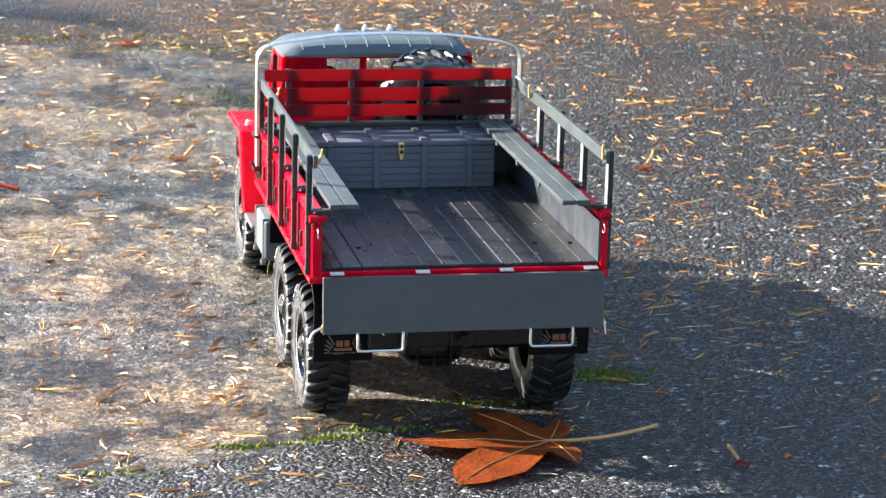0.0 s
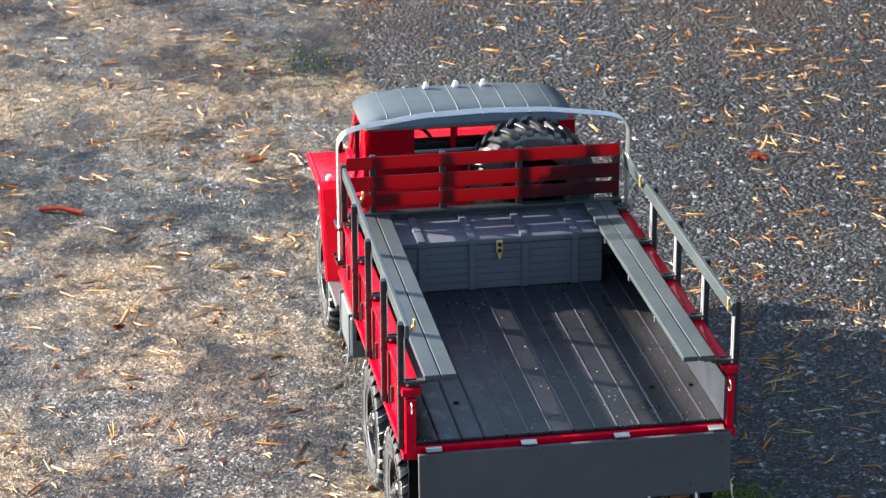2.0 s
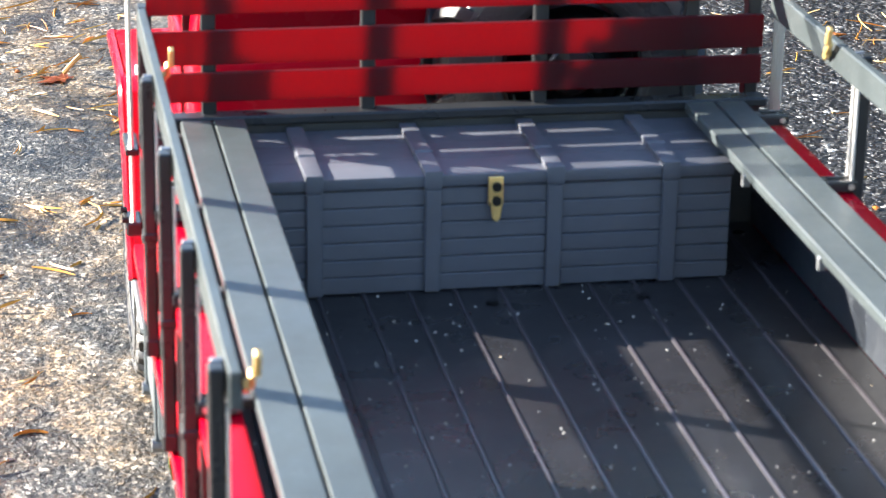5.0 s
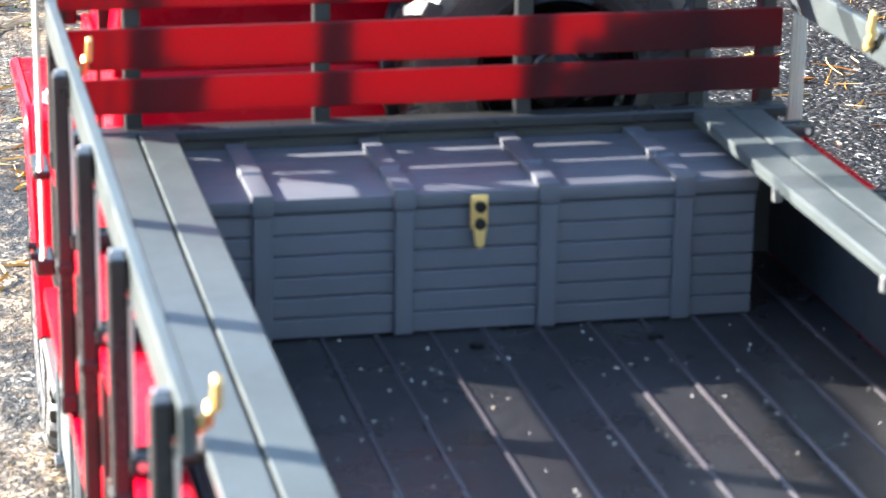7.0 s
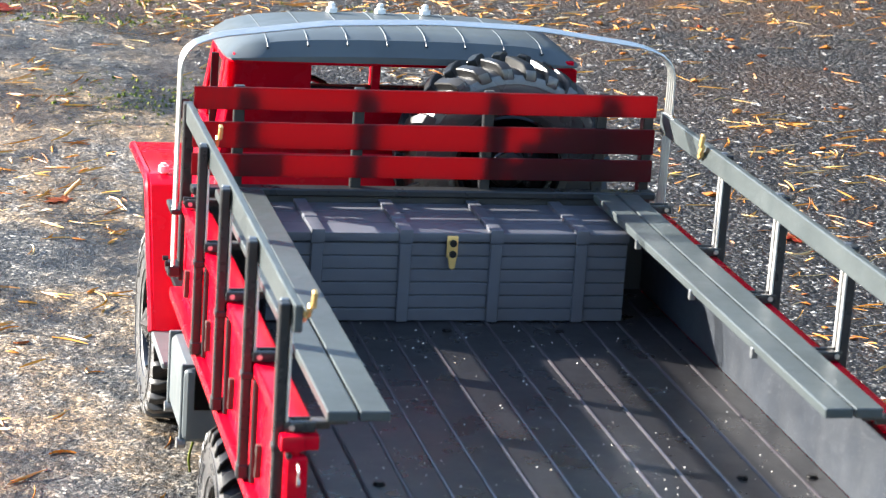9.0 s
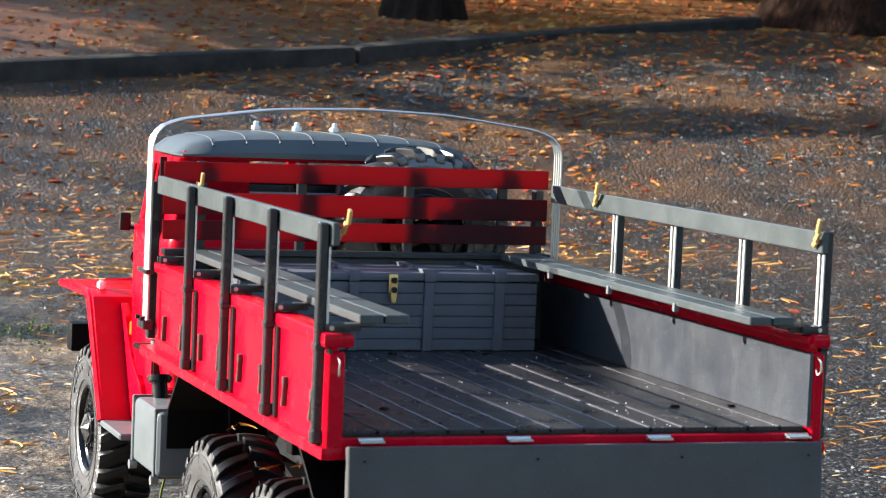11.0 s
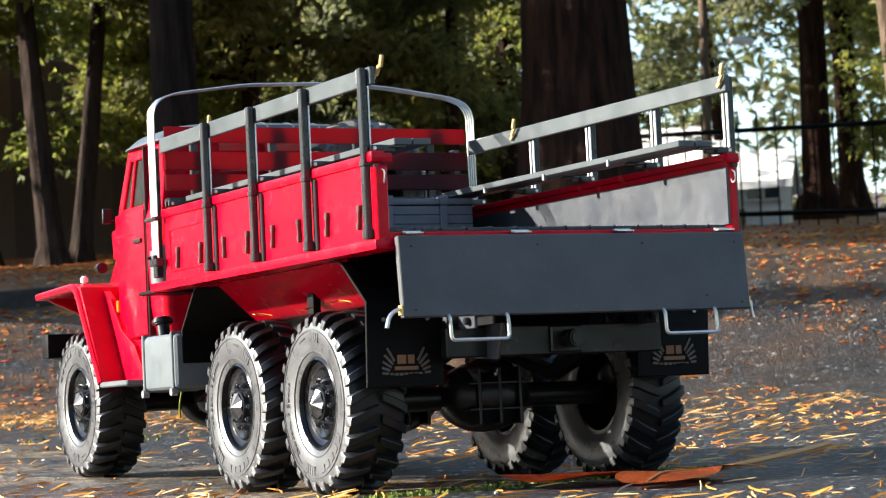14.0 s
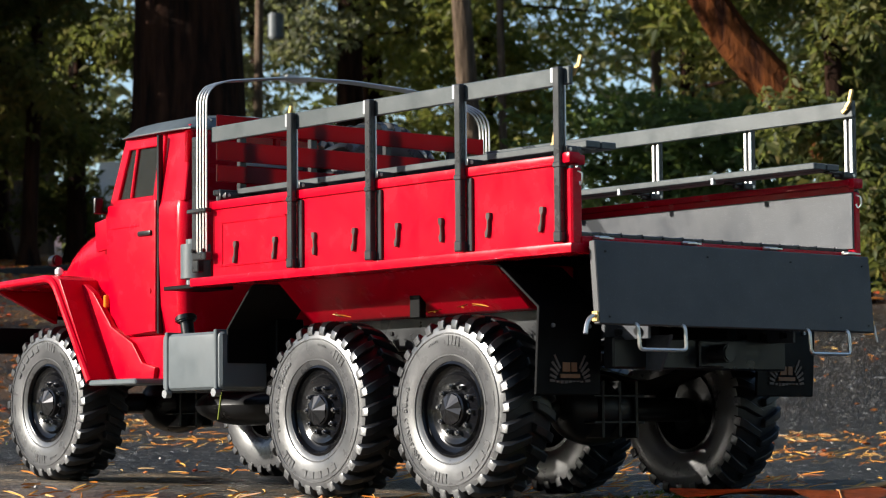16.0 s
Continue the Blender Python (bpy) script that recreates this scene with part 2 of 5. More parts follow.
# the smooth old slab: bounded by a slanting broken edge behind, the coarse drive at the side and a far edge
edge_b = n.math("SUBTRACT", n.math("SUBTRACT", gy, 0.062), n.math("MULTIPLY", gx, 0.43))
edge_f = n.math("SUBTRACT", 1.56, gy)
edge_s = n.math("SUBTRACT", 0.03, gx)
rim = n.math("MINIMUM", n.math("MINIMUM", edge_b, edge_f), edge_s)
rim = n.math("ADD", rim, n.math("MULTIPLY", n.math("SUBTRACT", n.noise(16.0, 6, 0.65), 0.5), 0.07))
patch = n.grey(rim, -0.004, 0.005)
crack = n.math("MULTIPLY", n.grey(n.math("ABSOLUTE", rim), 0.001, 0.006, 1.0, 0.0), n.grey(n.noise(30.0, 3), 0.4, 0.55))
wave = n.add("ShaderNodeVectorMath", i0=n.add("ShaderNodeTexNoise", Vector=n.coord, Scale=210.0, Detail=3.0).outputs["Color"], i1=(0.0045, 0.0045, 0.0045))
wave.operation = "MULTIPLY"
bent = n.add("ShaderNodeVectorMath", i0=n.coord, i1=wave.outputs[0])
cells = n.add("ShaderNodeTexVoronoi", Vector=bent.outputs[0], Scale=225.0)
grit = n.add("ShaderNodeSeparateColor", Color=cells.outputs["Color"]).outputs[0]
grit = n.math("MULTIPLY", grit, n.grey(n.noise(55.0, 4, 0.7), 0.30, 0.68, 0.55, 1.08))
crumb = n.add("ShaderNodeSeparateColor", Color=n.voronoi(720.0)).outputs[1]
coarse = n.ramp(grit, (0.0, (0.004, 0.004, 0.005)), (0.46, (0.007, 0.007, 0.008)), (0.72, (0.026, 0.026, 0.028)), (0.86, (0.14, 0.138, 0.133)), (0.95, (0.66, 0.65, 0.62)))
coarse = n.mix(n.grey(crumb, 0.92, 0.98, 0.0, 0.8), coarse, (0.40, 0.39, 0.37))
coarse = n.mix(n.grey(crumb, 0.0, 0.3, 0.7, 0.0), coarse, (0.006, 0.006, 0.007))
fleck = n.add("ShaderNodeSeparateColor", Color=n.voronoi(480.0)).outputs[2]
slab = n.ramp(fleck, (0.0, (0.018, 0.019, 0.021)), (0.40, (0.050, 0.051, 0.056)), (0.72, (0.12, 0.12, 0.12)), (0.9, (0.19, 0.18, 0.17)), (1.0, (0.42, 0.40, 0.37)))
big = n.math("ADD", n.math("MULTIPLY", n.noise(5.5, 8, 0.62), 0.6), n.math("MULTIPLY", n.noise(31.0, 7, 0.75), 0.4))
sand = n.math("MULTIPLY", n.grey(big, 0.46, 0.60), n.grey(n.noise(230.0, 5, 0.75), 0.30, 0.52))
slab = n.mix(sand, slab, n.mix(n.grey(n.noise(520.0, 3, 0.75), 0.38, 0.62), (0.050, 0.034, 0.020), (0.56, 0.40, 0.24)))
slab = n.mix(1.0, slab, n.ramp(n.add("ShaderNodeSeparateColor", Color=n.voronoi(560.0)).outputs[0], (0.0, (0.34, 0.33, 0.31)), (0.5, (0.72, 0.68, 0.60)), (0.85, (1.12, 1.06, 0.95)), (1.0, (1.9, 1.8, 1.6))), "MULTIPLY")
stain = n.math("MULTIPLY", n.grey(n.noise(8.0, 8, 0.68), 0.52, 0.57), n.grey(n.noise(150.0, 4), 0.35, 0.55, 0.45, 0.95))
mottle = n.math("MULTIPLY", n.grey(n.noise(85.0, 5, 0.7), 0.40, 0.60, 0.58, 1.62), n.grey(n.noise(21.0, 6, 0.7), 0.40, 0.58, 0.74, 1.36))
slab = n.mix(1.0, slab, mottle, "MULTIPLY")
slab = n.mix(stain, slab, (0.014, 0.016, 0.019))
base = n.mix(patch, coarse, slab)
base = n.mix(crack, base, (0.006, 0.006, 0.006))
base = n.mix(n.grey(n.noise(2.2, 5), 0.5, 0.75, 0.0, 0.45), base, (0.018, 0.018, 0.020))
base = n.mix(n.grey(n.noise(90.0, 5, 0.7), 0.55, 0.68, 0.0, 0.6), base, (0.008, 0.008, 0.009))
lit = n.math("SUBTRACT", n.math("ADD", gy, n.math("MULTIPLY", n.noise(1.7, 5), 0.7)), n.math("MULTIPLY", gx, 0.25))
litter = n.grey(lit, LITTER_Y, LITTER_Y + 0.25)
base = n.mix(litter, base, n.ramp(n.noise(16.0, 8, 0.75), (0.3, (0.045, 0.022, 0.010)), (0.52, (0.17, 0.062, 0.020)), (0.70, (0.36, 0.14, 0.04))))
dusty = n.math("MULTIPLY", n.grey(lit, 1.3, 2.8, 0.0, 0.8), n.grey(n.noise(6.0, 8, 0.7), 0.42, 0.62))
base = n.mix(dusty, base, n.mix(n.noise(60.0, 5, 0.7), (0.040, 0.022, 0.011), (0.28, 0.13, 0.045)))
n.set("Base Color", base)
wet = n.math("MULTIPLY", n.grey(n.noise(4.0, 6, 0.65), 0.45, 0.68), n.math("ADD", n.math("MULTIPLY", patch, 0.7), 0.3))
n.set("Roughness", n.math("SUBTRACT", n.grey(grit, 0.0, 1.0, 0.50, 0.30), n.math("MULTIPLY", wet, 0.26)))
h = n.math("ADD", n.math("MULTIPLY", n.math("SUBTRACT", 1.0, cells.outputs["Distance"]), n.grey(patch, 0, 1, 1.0, 0.25)), n.math("ADD", n.math("MULTIPLY", n.noise(130.0, 5, 0.7), 0.8), n.math("MULTIPLY", n.noise(430.0, 3, 0.7), 0.55)))
n.bump(h, 1.0, 0.0027)


def build_ground():
    bm = bmesh.new()
    xs = [-300, -120, -60, -30, -15, -8, -5, -3, -2, -1, 0, 0.5, 1, 1.3, 1.6, 1.9, 2.2, 2.6, 3, 4, 5, 8, 15, 30, 60, 120, 300]
    ys = [-300, -100, -40, -20, -10, -5, -3, -2, -1, -0.5] + [0.05 * k for k in range(0, 30)] + [1.5, 1.7, 1.9, 2.1, 2.3, 2.5, 2.7, 2.9, 3.1, 3.3, 3.6, 4, 5, 6, 8, 10, 13, 17, 22, 30, 60, 120, 300]
    rows = [[bm.verts.new((x, y, ground_h(min(x, 40), min(y, 40)))) for x in xs] for y in ys]
    for a, b in zip(rows, rows[1:]):
        for k in range(len(xs) - 1):
            bm.faces.new((a[k], a[k + 1], b[k + 1], b[k]))
    me = bpy.data.meshes.new("ground")
    bm.to_mesh(me)
    bm.free()
    me.materials.append(ASPHALT)
    me.polygons.foreach_set("use_smooth", [True] * len(me.polygons))
    return tagged(new("ground", me), "worn dark asphalt drive with a smoother sandy old slab", "ground", kind="structure")


build_ground()

# ---- the toy truck ----
truck = thing("toy_truck", (0, 0, 0), "glossy red six-wheeled toy truck with grey load bed, on asphalt", "toy truck")

# load bed
bed = part("bed_floor", B(XC - 1.30, XC + 1.30, 0.0, 3.86, 1.655, 1.712), BLACK, truck, "dark board floor of the load bed")
edges = [XC - 1.30] + [-1.06 + 0.187 * k for k in range(13)] + [XC + 1.30]
for a, b in zip(edges, edges[1:]):
    part("plank", B(a + 0.006, b - 0.006, 0.004, 3.84, 1.705, 1.730, bevel=0.006), DECK, bed)
for x in edges[1:-1]:
    part("joint_strip", prism(bmesh.new(), [(x - 0.011, 1.725), (x - 0.008, 1.7335), (x + 0.001, 1.7375), (x + 0.008, 1.7345), (x + 0.011, 1.725)], 1, 0.01, 3.84), EDGE, bed)
for x, y in ((-0.80, 0.70), (0.90, 0.72), (1.24, 0.72), (0.0, 3.0), (0.62, 2.98), (-0.8, 2.9)):
    part("screw", cyl(bmesh.new(), (x, y, 1.735), (0, 0, 1), 0.028, 0.02, 12, bevel=0.006), BLACK, bed, "black pan-head screw")

POSTS = (0.05, 1.0, 1.94, 2.83)


def side_panel(s):
    """One red side of the bed; s is -1 for the near side, 1 for the far one."""
    X = lambda v: XC + s * v
    def bx(bm, a, b, *r, **k):
        return box(bm, min(X(a), X(b)), max(X(a), X(b)), *r, **k)
    bm = bx(bmesh.new(), 1.315, 1.355, -0.01, 3.86, 1.64, 2.20, bevel=0.006)
    side = part("side_panel", bm, RED, truck, "glossy red side of the load bed")
    part("top_flange", bx(bmesh.new(), 1.238 if s < 0 else 1.275, 1.375, -0.02, 3.88, 2.150 if s < 0 else 2.170, 2.215, bevel=0.012, seg=2), RED, side)
    part("lower_sill", bx(bmesh.new(), 1.20, 1.40, -0.05, 4.10, 1.59, 1.655, bevel=0.012, seg=2), RED, side)
    part("corner_cap", bx(bmesh.new(), 1.30, 1.405, -0.05, 0.03, 2.152, 2.225, bevel=0.02, seg=2), RED, side)
    part("corner_post", bx(bmesh.new(), 1.285 if s < 0 else 1.314, 1.38, -0.04, 0.02, 1.62, 2.13, bevel=0.012), RED, side)
    part("lining_sheet", bx(bmesh.new(), 1.292, 1.312, 0.025 if s < 0 else -0.035, 3.83, 1.732, 2.10 if s < 0 else 2.125), SHEET, side, "speckled grey sheet lining of the side")
    pts = [(X(1.33), -0.045, 2.105), (X(1.33), -0.085, 2.09), (X(1.335), -0.088, 2.035), (X(1.325), -0.062, 2.01), (X(1.32), -0.05, 2.04)]
    part("corner_hook", tube(bmesh.new(), arc(pts, 0.015), 0.0055, 6), STEEL, side, "small bright steel corner hook")
    # shallow frame pressed into the panel's front bay
    bm = bmesh.new()
    for y0, y1, z0, z1 in ((2.95, 3.75, 2.04, 2.06), (2.95, 3.75, 1.72, 1.735), (2.95, 2.97, 1.72, 2.06), (3.73, 3.75, 1.72, 2.06)):
        bx(bm, 1.352, 1.362, y0, y1, z0, z1, bevel=0.004)
    part("pressed_frame", bm, RED, side)
    for y in (0.25, 0.76, 1.23, 1.69, 2.16, 2.61, 3.08, 3.56):
        bm = bmesh.new()
        tilt = 0.012 * math.sin(y * 9)
        prism(bm, [(y + a + tilt * (1.82 - b) * 8, b) for a, b in ((-0.018, 1.900), (0.018, 1.900), (0.020, 1.868), (0.007, 1.845), (0.009, 1.80), (0.026, 1.775), (0.020, 1.738), (-0.004, 1.742), (-0.011, 1.79), (-0.009, 1.845), (-0.020, 1.868))], 0, X(1.352), X(1.380), bevel=0.003)
        part("panel_latch", bm, HANDLE, side, "dark bronze over-centre latch")
    for y in POSTS:
        post = part("stake_post", bx(bmesh.new(), 1.378, 1.424, y - 0.030, y + 0.030, 1.70, 2.765, bevel=0.006), POSTM, truck, "grey upright stake of the bed rail")
        part("post_shoe", bx(bmesh.new(), 1.372, 1.430, y - 0.037, y + 0.037, 1.66, 1.73, bevel=0.008), POSTM, post)
        part("post_collar", bx(bmesh.new(), 1.372, 1.430, y - 0.036, y + 0.036, 2.13, 2.165, bevel=0.006), POSTM, post)
        part("post_channel", bx(bmesh.new(), 1.352, 1.376, y - 0.085, y - 0.036, 1.66, 2.14, bevel=0.004), POSTM, post, "dark channel behind the stake")
        for dy in (-0.024, 0.024):
            part("post_lip", bx(bmesh.new(), 1.366, 1.377, y + dy - 0.012, y + dy + 0.012, 2.225, 2.65, bevel=0.003), ALU, post, "bright bare metal lip")
        part("rail_bracket", bx(bmesh.new(), 1.374, 1.412, y + 0.036, y + 0.062, 2.668, 2.766, bevel=0.003), DULL, post)
        for z in (2.69, 2.745):
            part("bolt", cyl(bmesh.new(), (X(1.392), y + 0.066, z), (0, 1, 0), 0.008, 0.014, 8), STEEL, post)
    post = part("stake_post", bx(bmesh.new(), 1.30, 1.36, 4.05, 4.13, 1.70, 2.72, bevel=0.007), POSTM, truck, "grey front stake beside the hoop")
    rail = part("side_rail", bx(bmesh.new(), 1.335, 1.372, -0.02, 3.86, 2.655, 2.77, bevel=0.005), GREY, truck, "long grey top rail board of the side")
    for y in (0.0, 3.02):
        bm = bmesh.new()
        # a flat tongue, screwed to the rail's inner face, bent up and back
        a = [(y + 0.055, 2.692), (y + 0.012, 2.722), (y - 0.030, 2.770), (y - 0.052, 2.836)]
        for k in range(3):
            (p0, q0), (p1, q1) = a[k], a[k + 1]
            d = Vector((p1 - p0, q1 - q0)).normalized() * 0.015
            u = Vector((-d.y, d.x))
            x0 = 1.331 - 0.012 * k
            prism(bm, [(p0 - d.x * 0.3 + u.x, q0 - d.y * 0.3 + u.y), (p1 + d.x * 0.3 + u.x, q1 + d.y * 0.3 + u.y), (p1 + d.x * 0.3 - u.x, q1 + d.y * 0.3 - u.y), (p0 - d.x * 0.3 - u.x, q0 - d.y * 0.3 - u.y)], 0, min(X(x0), X(x0 - 0.020)), max(X(x0), X(x0 - 0.020)), bevel=0.004)
        part("rail_hook", bm, BRASS, rail, "bright brass hook")
    # bench with its folding brackets
    bench = None
    for a, b in ((1.083, 1.21), (0.945, 1.073)):
        bm = bx(bmesh.new(), a, b, 0.0, 3.75, 2.268, 2.312, bevel=0.005)
        if bench is None:
            bench = part("bench", bm, GREY, truck, "grey slatted troop bench with two boards")
        else:
            part("bench_board", bm, GREY, bench)
    for y in (0.04, 0.98, 1.92, 2.80, 3.70):
        br = part("bench_bracket", bx(bmesh.new(), 1.19, 1.37, y - 0.012, y + 0.012, 2.226, 2.262, bevel=0.008, seg=2), HANDLE, bench, "dark folding bracket")
        for dy in (-0.034, 0.034):
            part("bracket_arm", bx(bmesh.new(), 1.255, 1.385, y + dy - 0.009, y + dy + 0.009, 2.222, 2.268, bevel=0.008, seg=2), POSTM, br)
        part("bracket_arm", bx(bmesh.new(), 1.12, 1.27, y - 0.03, y + 0.03, 2.252, 2.268, bevel=0.005, seg=2), HANDLE, br)
        part("bracket_pin", cyl(bmesh.new(), (X(1.355), y, 2.246), (0, 1, 0), 0.013, 0.10, 8), STEEL, br)
    for y in (0.95, 1.9, 2.85):
        part("bench_peg", bx(bmesh.new(), 0.935, 0.965, y - 0.015, y + 0.015, 2.235, 2.285, bevel=0.003), DULL, bench)


side_panel(-1)
side_panel(1)

# headboard behind the cab
head = part("headboard", B(XC - 1.31, XC + 1.31, 3.84, 3.885, 1.65, 2.27, bevel=0.006), GATE, truck, "dark grey front wall of the load bed")
part("headboard_cap", B(XC - 1.33, XC + 1.33, 3.80, 3.90, 2.262, 2.305, bevel=0.008), POSTM, head)
for z0, z1 in ((2.74, 2.865), (2.525, 2.67), (2.365, 2.49)):
    part("headboard_slat", B(XC - 1.335, XC + 1.30, 3.825, 3.850, z0, z1, bevel=0.004), SLAT, head, "thin translucent red slat glowing in the sun")
for x in (-1.05, -0.38, 0.36, 1.02):
    part("headboard_upright", B(x - 0.03, x + 0.03, 3.852, 3.90, 2.20, 2.868, bevel=0.005), POSTM, head)

# bundle of tilt hoops
hoop = None
for k in range(4):
    y = 3.872 + 0.039 * k
    line = [(XC - 1.405, y, 1.80), (XC - 1.405, y, 3.05), (XC - 1.25, y, 3.13), (XC - 0.6, y, 3.215), (XC, y, 3.235), (XC + 0.6, y, 3.215), (XC + 1.25, y, 3.13), (XC + 1.405, y, 3.05), (XC + 1.405, y, 1.80)]
    line = arc(arc(line, 0.11, 6), 0.02, 2)
    b = tube(bmesh.new(), line, 0.0072, 8)
    if hoop is None:
        hoop = part("tilt_hoop", b, HOOPM, truck, "bright steel tilt hoops bundled together")
    else:
        part("hoop_rod", b, HOOPM, hoop)
for s in (-1, 1):
    x = XC + s * 1.405
    part("hoop_foot", B(x - 0.035, x + 0.035, 3.84, 4.01, 1.78, 1.84, bevel=0.008), POSTM, hoop)
    part("hoop_clamp", B(x - 0.03, x + 0.03, 3.845, 4.09, 2.135, 2.165, bevel=0.006), POSTM, hoop)
    for y in (3.86, 3.99):
        part("hoop_bolt", cyl(bmesh.new(), (x + s * 0.036, y, 1.85), (1, 0, 0), 0.014, 0.03, 8), BLACK, hoop)

# dropped tailgate
tilt = Matrix.Translation((0, -0.085, 1.665)) @ Matrix.Rotation(radians(-4.5), 4, "X")
gate = part("tailgate", box(bmesh.new(), XC - 1.285, XC + 1.335, -0.055, 0.0, -0.525, 0.0, bevel=0.006, m=tilt), GATE, truck, "flat slate-grey tailgate hanging open")
part("rear_sill", B(XC - 1.30, XC + 1.30, -0.05, 0.0, 1.60, 1.70, bevel=0.006), RED, truck)
for x in (-1.12, -0.33, 0.45, 1.25):
    hg = part("hinge", B(x - 0.065, x + 0.065, -0.115, 0.0, 1.682, 1.694, bevel=0.002), STEEL, gate, "small bright steel hinge")
    part("hinge_pin", cyl(bmesh.new(), (x, -0.062, 1.692), (1, 0, 0), 0.013, 0.13, 10), STEEL, hg)
    for dx in (-0.04, 0.04):
        part("hinge_screw", cyl(bmesh.new(), (x + dx, -0.03, 1.696), (0, 0, 1), 0.009, 0.006, 8), DULL, hg)
for s, x in ((-1, XC - 1.285), (1, XC + 1.335)):
    pts = [(x - s * 0.01, -0.14, 1.20), (x + s * 0.03, -0.15, 1.20), (x + s * (0.055 - 0.045 * s), -0.17, 1.16), (x + s * (0.075 - 0.05 * s), -0.18, 1.08)]
    part("gate_hook", tube(bmesh.new(), arc(pts, 0.04), 0.014 if s < 0 else 0.008, 8), STEEL, gate, "bent steel tailgate hook")
    part("hook_plate", B(x - 0.012, x + 0.012, -0.17, -0.12, 1.16, 1.225, bevel=0.003), BRASS, gate)
for x, z in ((-1.17, 1.60), (1.28, 1.60), (-1.17, 1.19), (1.30, 1.19), (1.02, 1.24), (0.55, 1.60), (-0.25, 1.60)):
    bm = cyl(bmesh.new(), (x, -0.145 - (1.665 - z) * 0.079, z), (0, 1, 0), 0.007, 0.006, 8)
    part("rivet", bm, BLACK, gate)

# step loops, rear beam and the parts under the bed
for x0, x1 in ((-0.94, -0.52), (0.67, 1.07)):
    pts = [(x0, -0.02, 1.16), (x0, -0.20, 1.15), (x0, -0.21, 0.99), (x1, -0.21, 0.99), (x1, -0.20, 1.15), (x1, -0.02, 1.16)]
    part("step_loop", tube(bmesh.new(), arc(pts, 0.035), 0.0125, 8), STEEL, truck, "bent steel wire step")
part("chassis_rail", B(XC - 0.42, XC - 0.32, 0.25, 7.2, 1.06, 1.32, bevel=0.01), SATIN, truck)
part("chassis_rail", B(XC + 0.32, XC + 0.42, 0.25, 7.2, 1.06, 1.32, bevel=0.01), SATIN, truck)
for y in (0.9, 2.0, 3.3, 4.8):
    part("cross_member", B(XC - 0.34, XC + 0.34, y, y + 0.1, 1.1, 1.28, bevel=0.01), SATIN, truck)
beam = part("rear_beam", B(XC - 0.80, XC + 0.85, 0.20, 0.30, 0.885, 1.09, bevel=0.012), BLACK, truck, "black rear cross beam")
part("tow_hitch", cyl(bmesh.new(), (0.12, 0.12, 0.99), (0, 1, 0), 0.062, 0.22, 14, bevel=0.012), BLACK, beam)
part("hitch_plate", B(0.0, 0.24, 0.17, 0.2, 0.90, 1.08, bevel=0.01), BLACK, beam)
for s, x in ((-1, -0.66), (1, 0.72)):
    pl = part("beam_bracket", B(x - 0.012, x + 0.012, -0.02, 0.55, 1.07, 1.19, bevel=0.004), SHEET, beam, "speckled grey bracket plate")
    for y in (0.06, 0.24, 0.42):
        part("socket_screw", cyl(bmesh.new(), (x - 0.02, y, 1.12), (1, 0, 0), 0.026, 0.05, 12, bevel=0.006), BLACK, pl)
part("grey_gusset", prism(bmesh.new(), [(-0.03, 1.10), (0.50, 1.10), (0.44, 0.89), (0.08, 0.865)], 0, -0.475, -0.445, bevel=0.006), SHEET, beam, "pale speckled gusset plate")
for y0 in (0.95, 2.1):
    for s in (-1, 1):
        part("bed_bearer", B(XC + s * 0.37 - 0.08, XC + s * 0.37 + 0.08, y0, y0 + 0.14, 1.30, 1.66, bevel=0.01), SATIN, truck)
part("bed_keel", prism(bmesh.new(), [(-1.12, 1.60), (1.18, 1.60), (0.86, 1.30), (-0.80, 1.30)], 1, 0.95, 3.35, bevel=0.01), RED, truck, "red underside tray of the bed")
for s in (-1, 1):
    part("frame_lug", prism(bmesh.new(), [(0.30, 1.35), (0.62, 1.35), (0.62, 1.58), (0.40, 1.58)], 0, XC + s * 0.70, XC + s * 0.73, bevel=0.006), SATIN, truck)


for s in (-1, 1):
    sub = part("sub_frame", B(XC + s * 0.66 - 0.012, XC + s * 0.66 + 0.012, 0.62, 3.42, 1.07, 1.325, bevel=0.005), POSTM, truck, "dark grey side plate of the sub-frame")
    for y in (0.75, 1.35, 2.0, 2.6, 3.25):
        part("frame_bolt", cyl(bmesh.new(), (XC + s * 0.676, y, 1.20), (1, 0, 0), 0.016, 0.02, 8), BLACK, sub)
    part("bed_strap", B(XC + s * 0.945 - 0.03, XC + s * 0.945 + 0.03, 1.93, 2.04, 1.28, 1.59, bevel=0.005), SATIN, truck, "black strap under the bed")


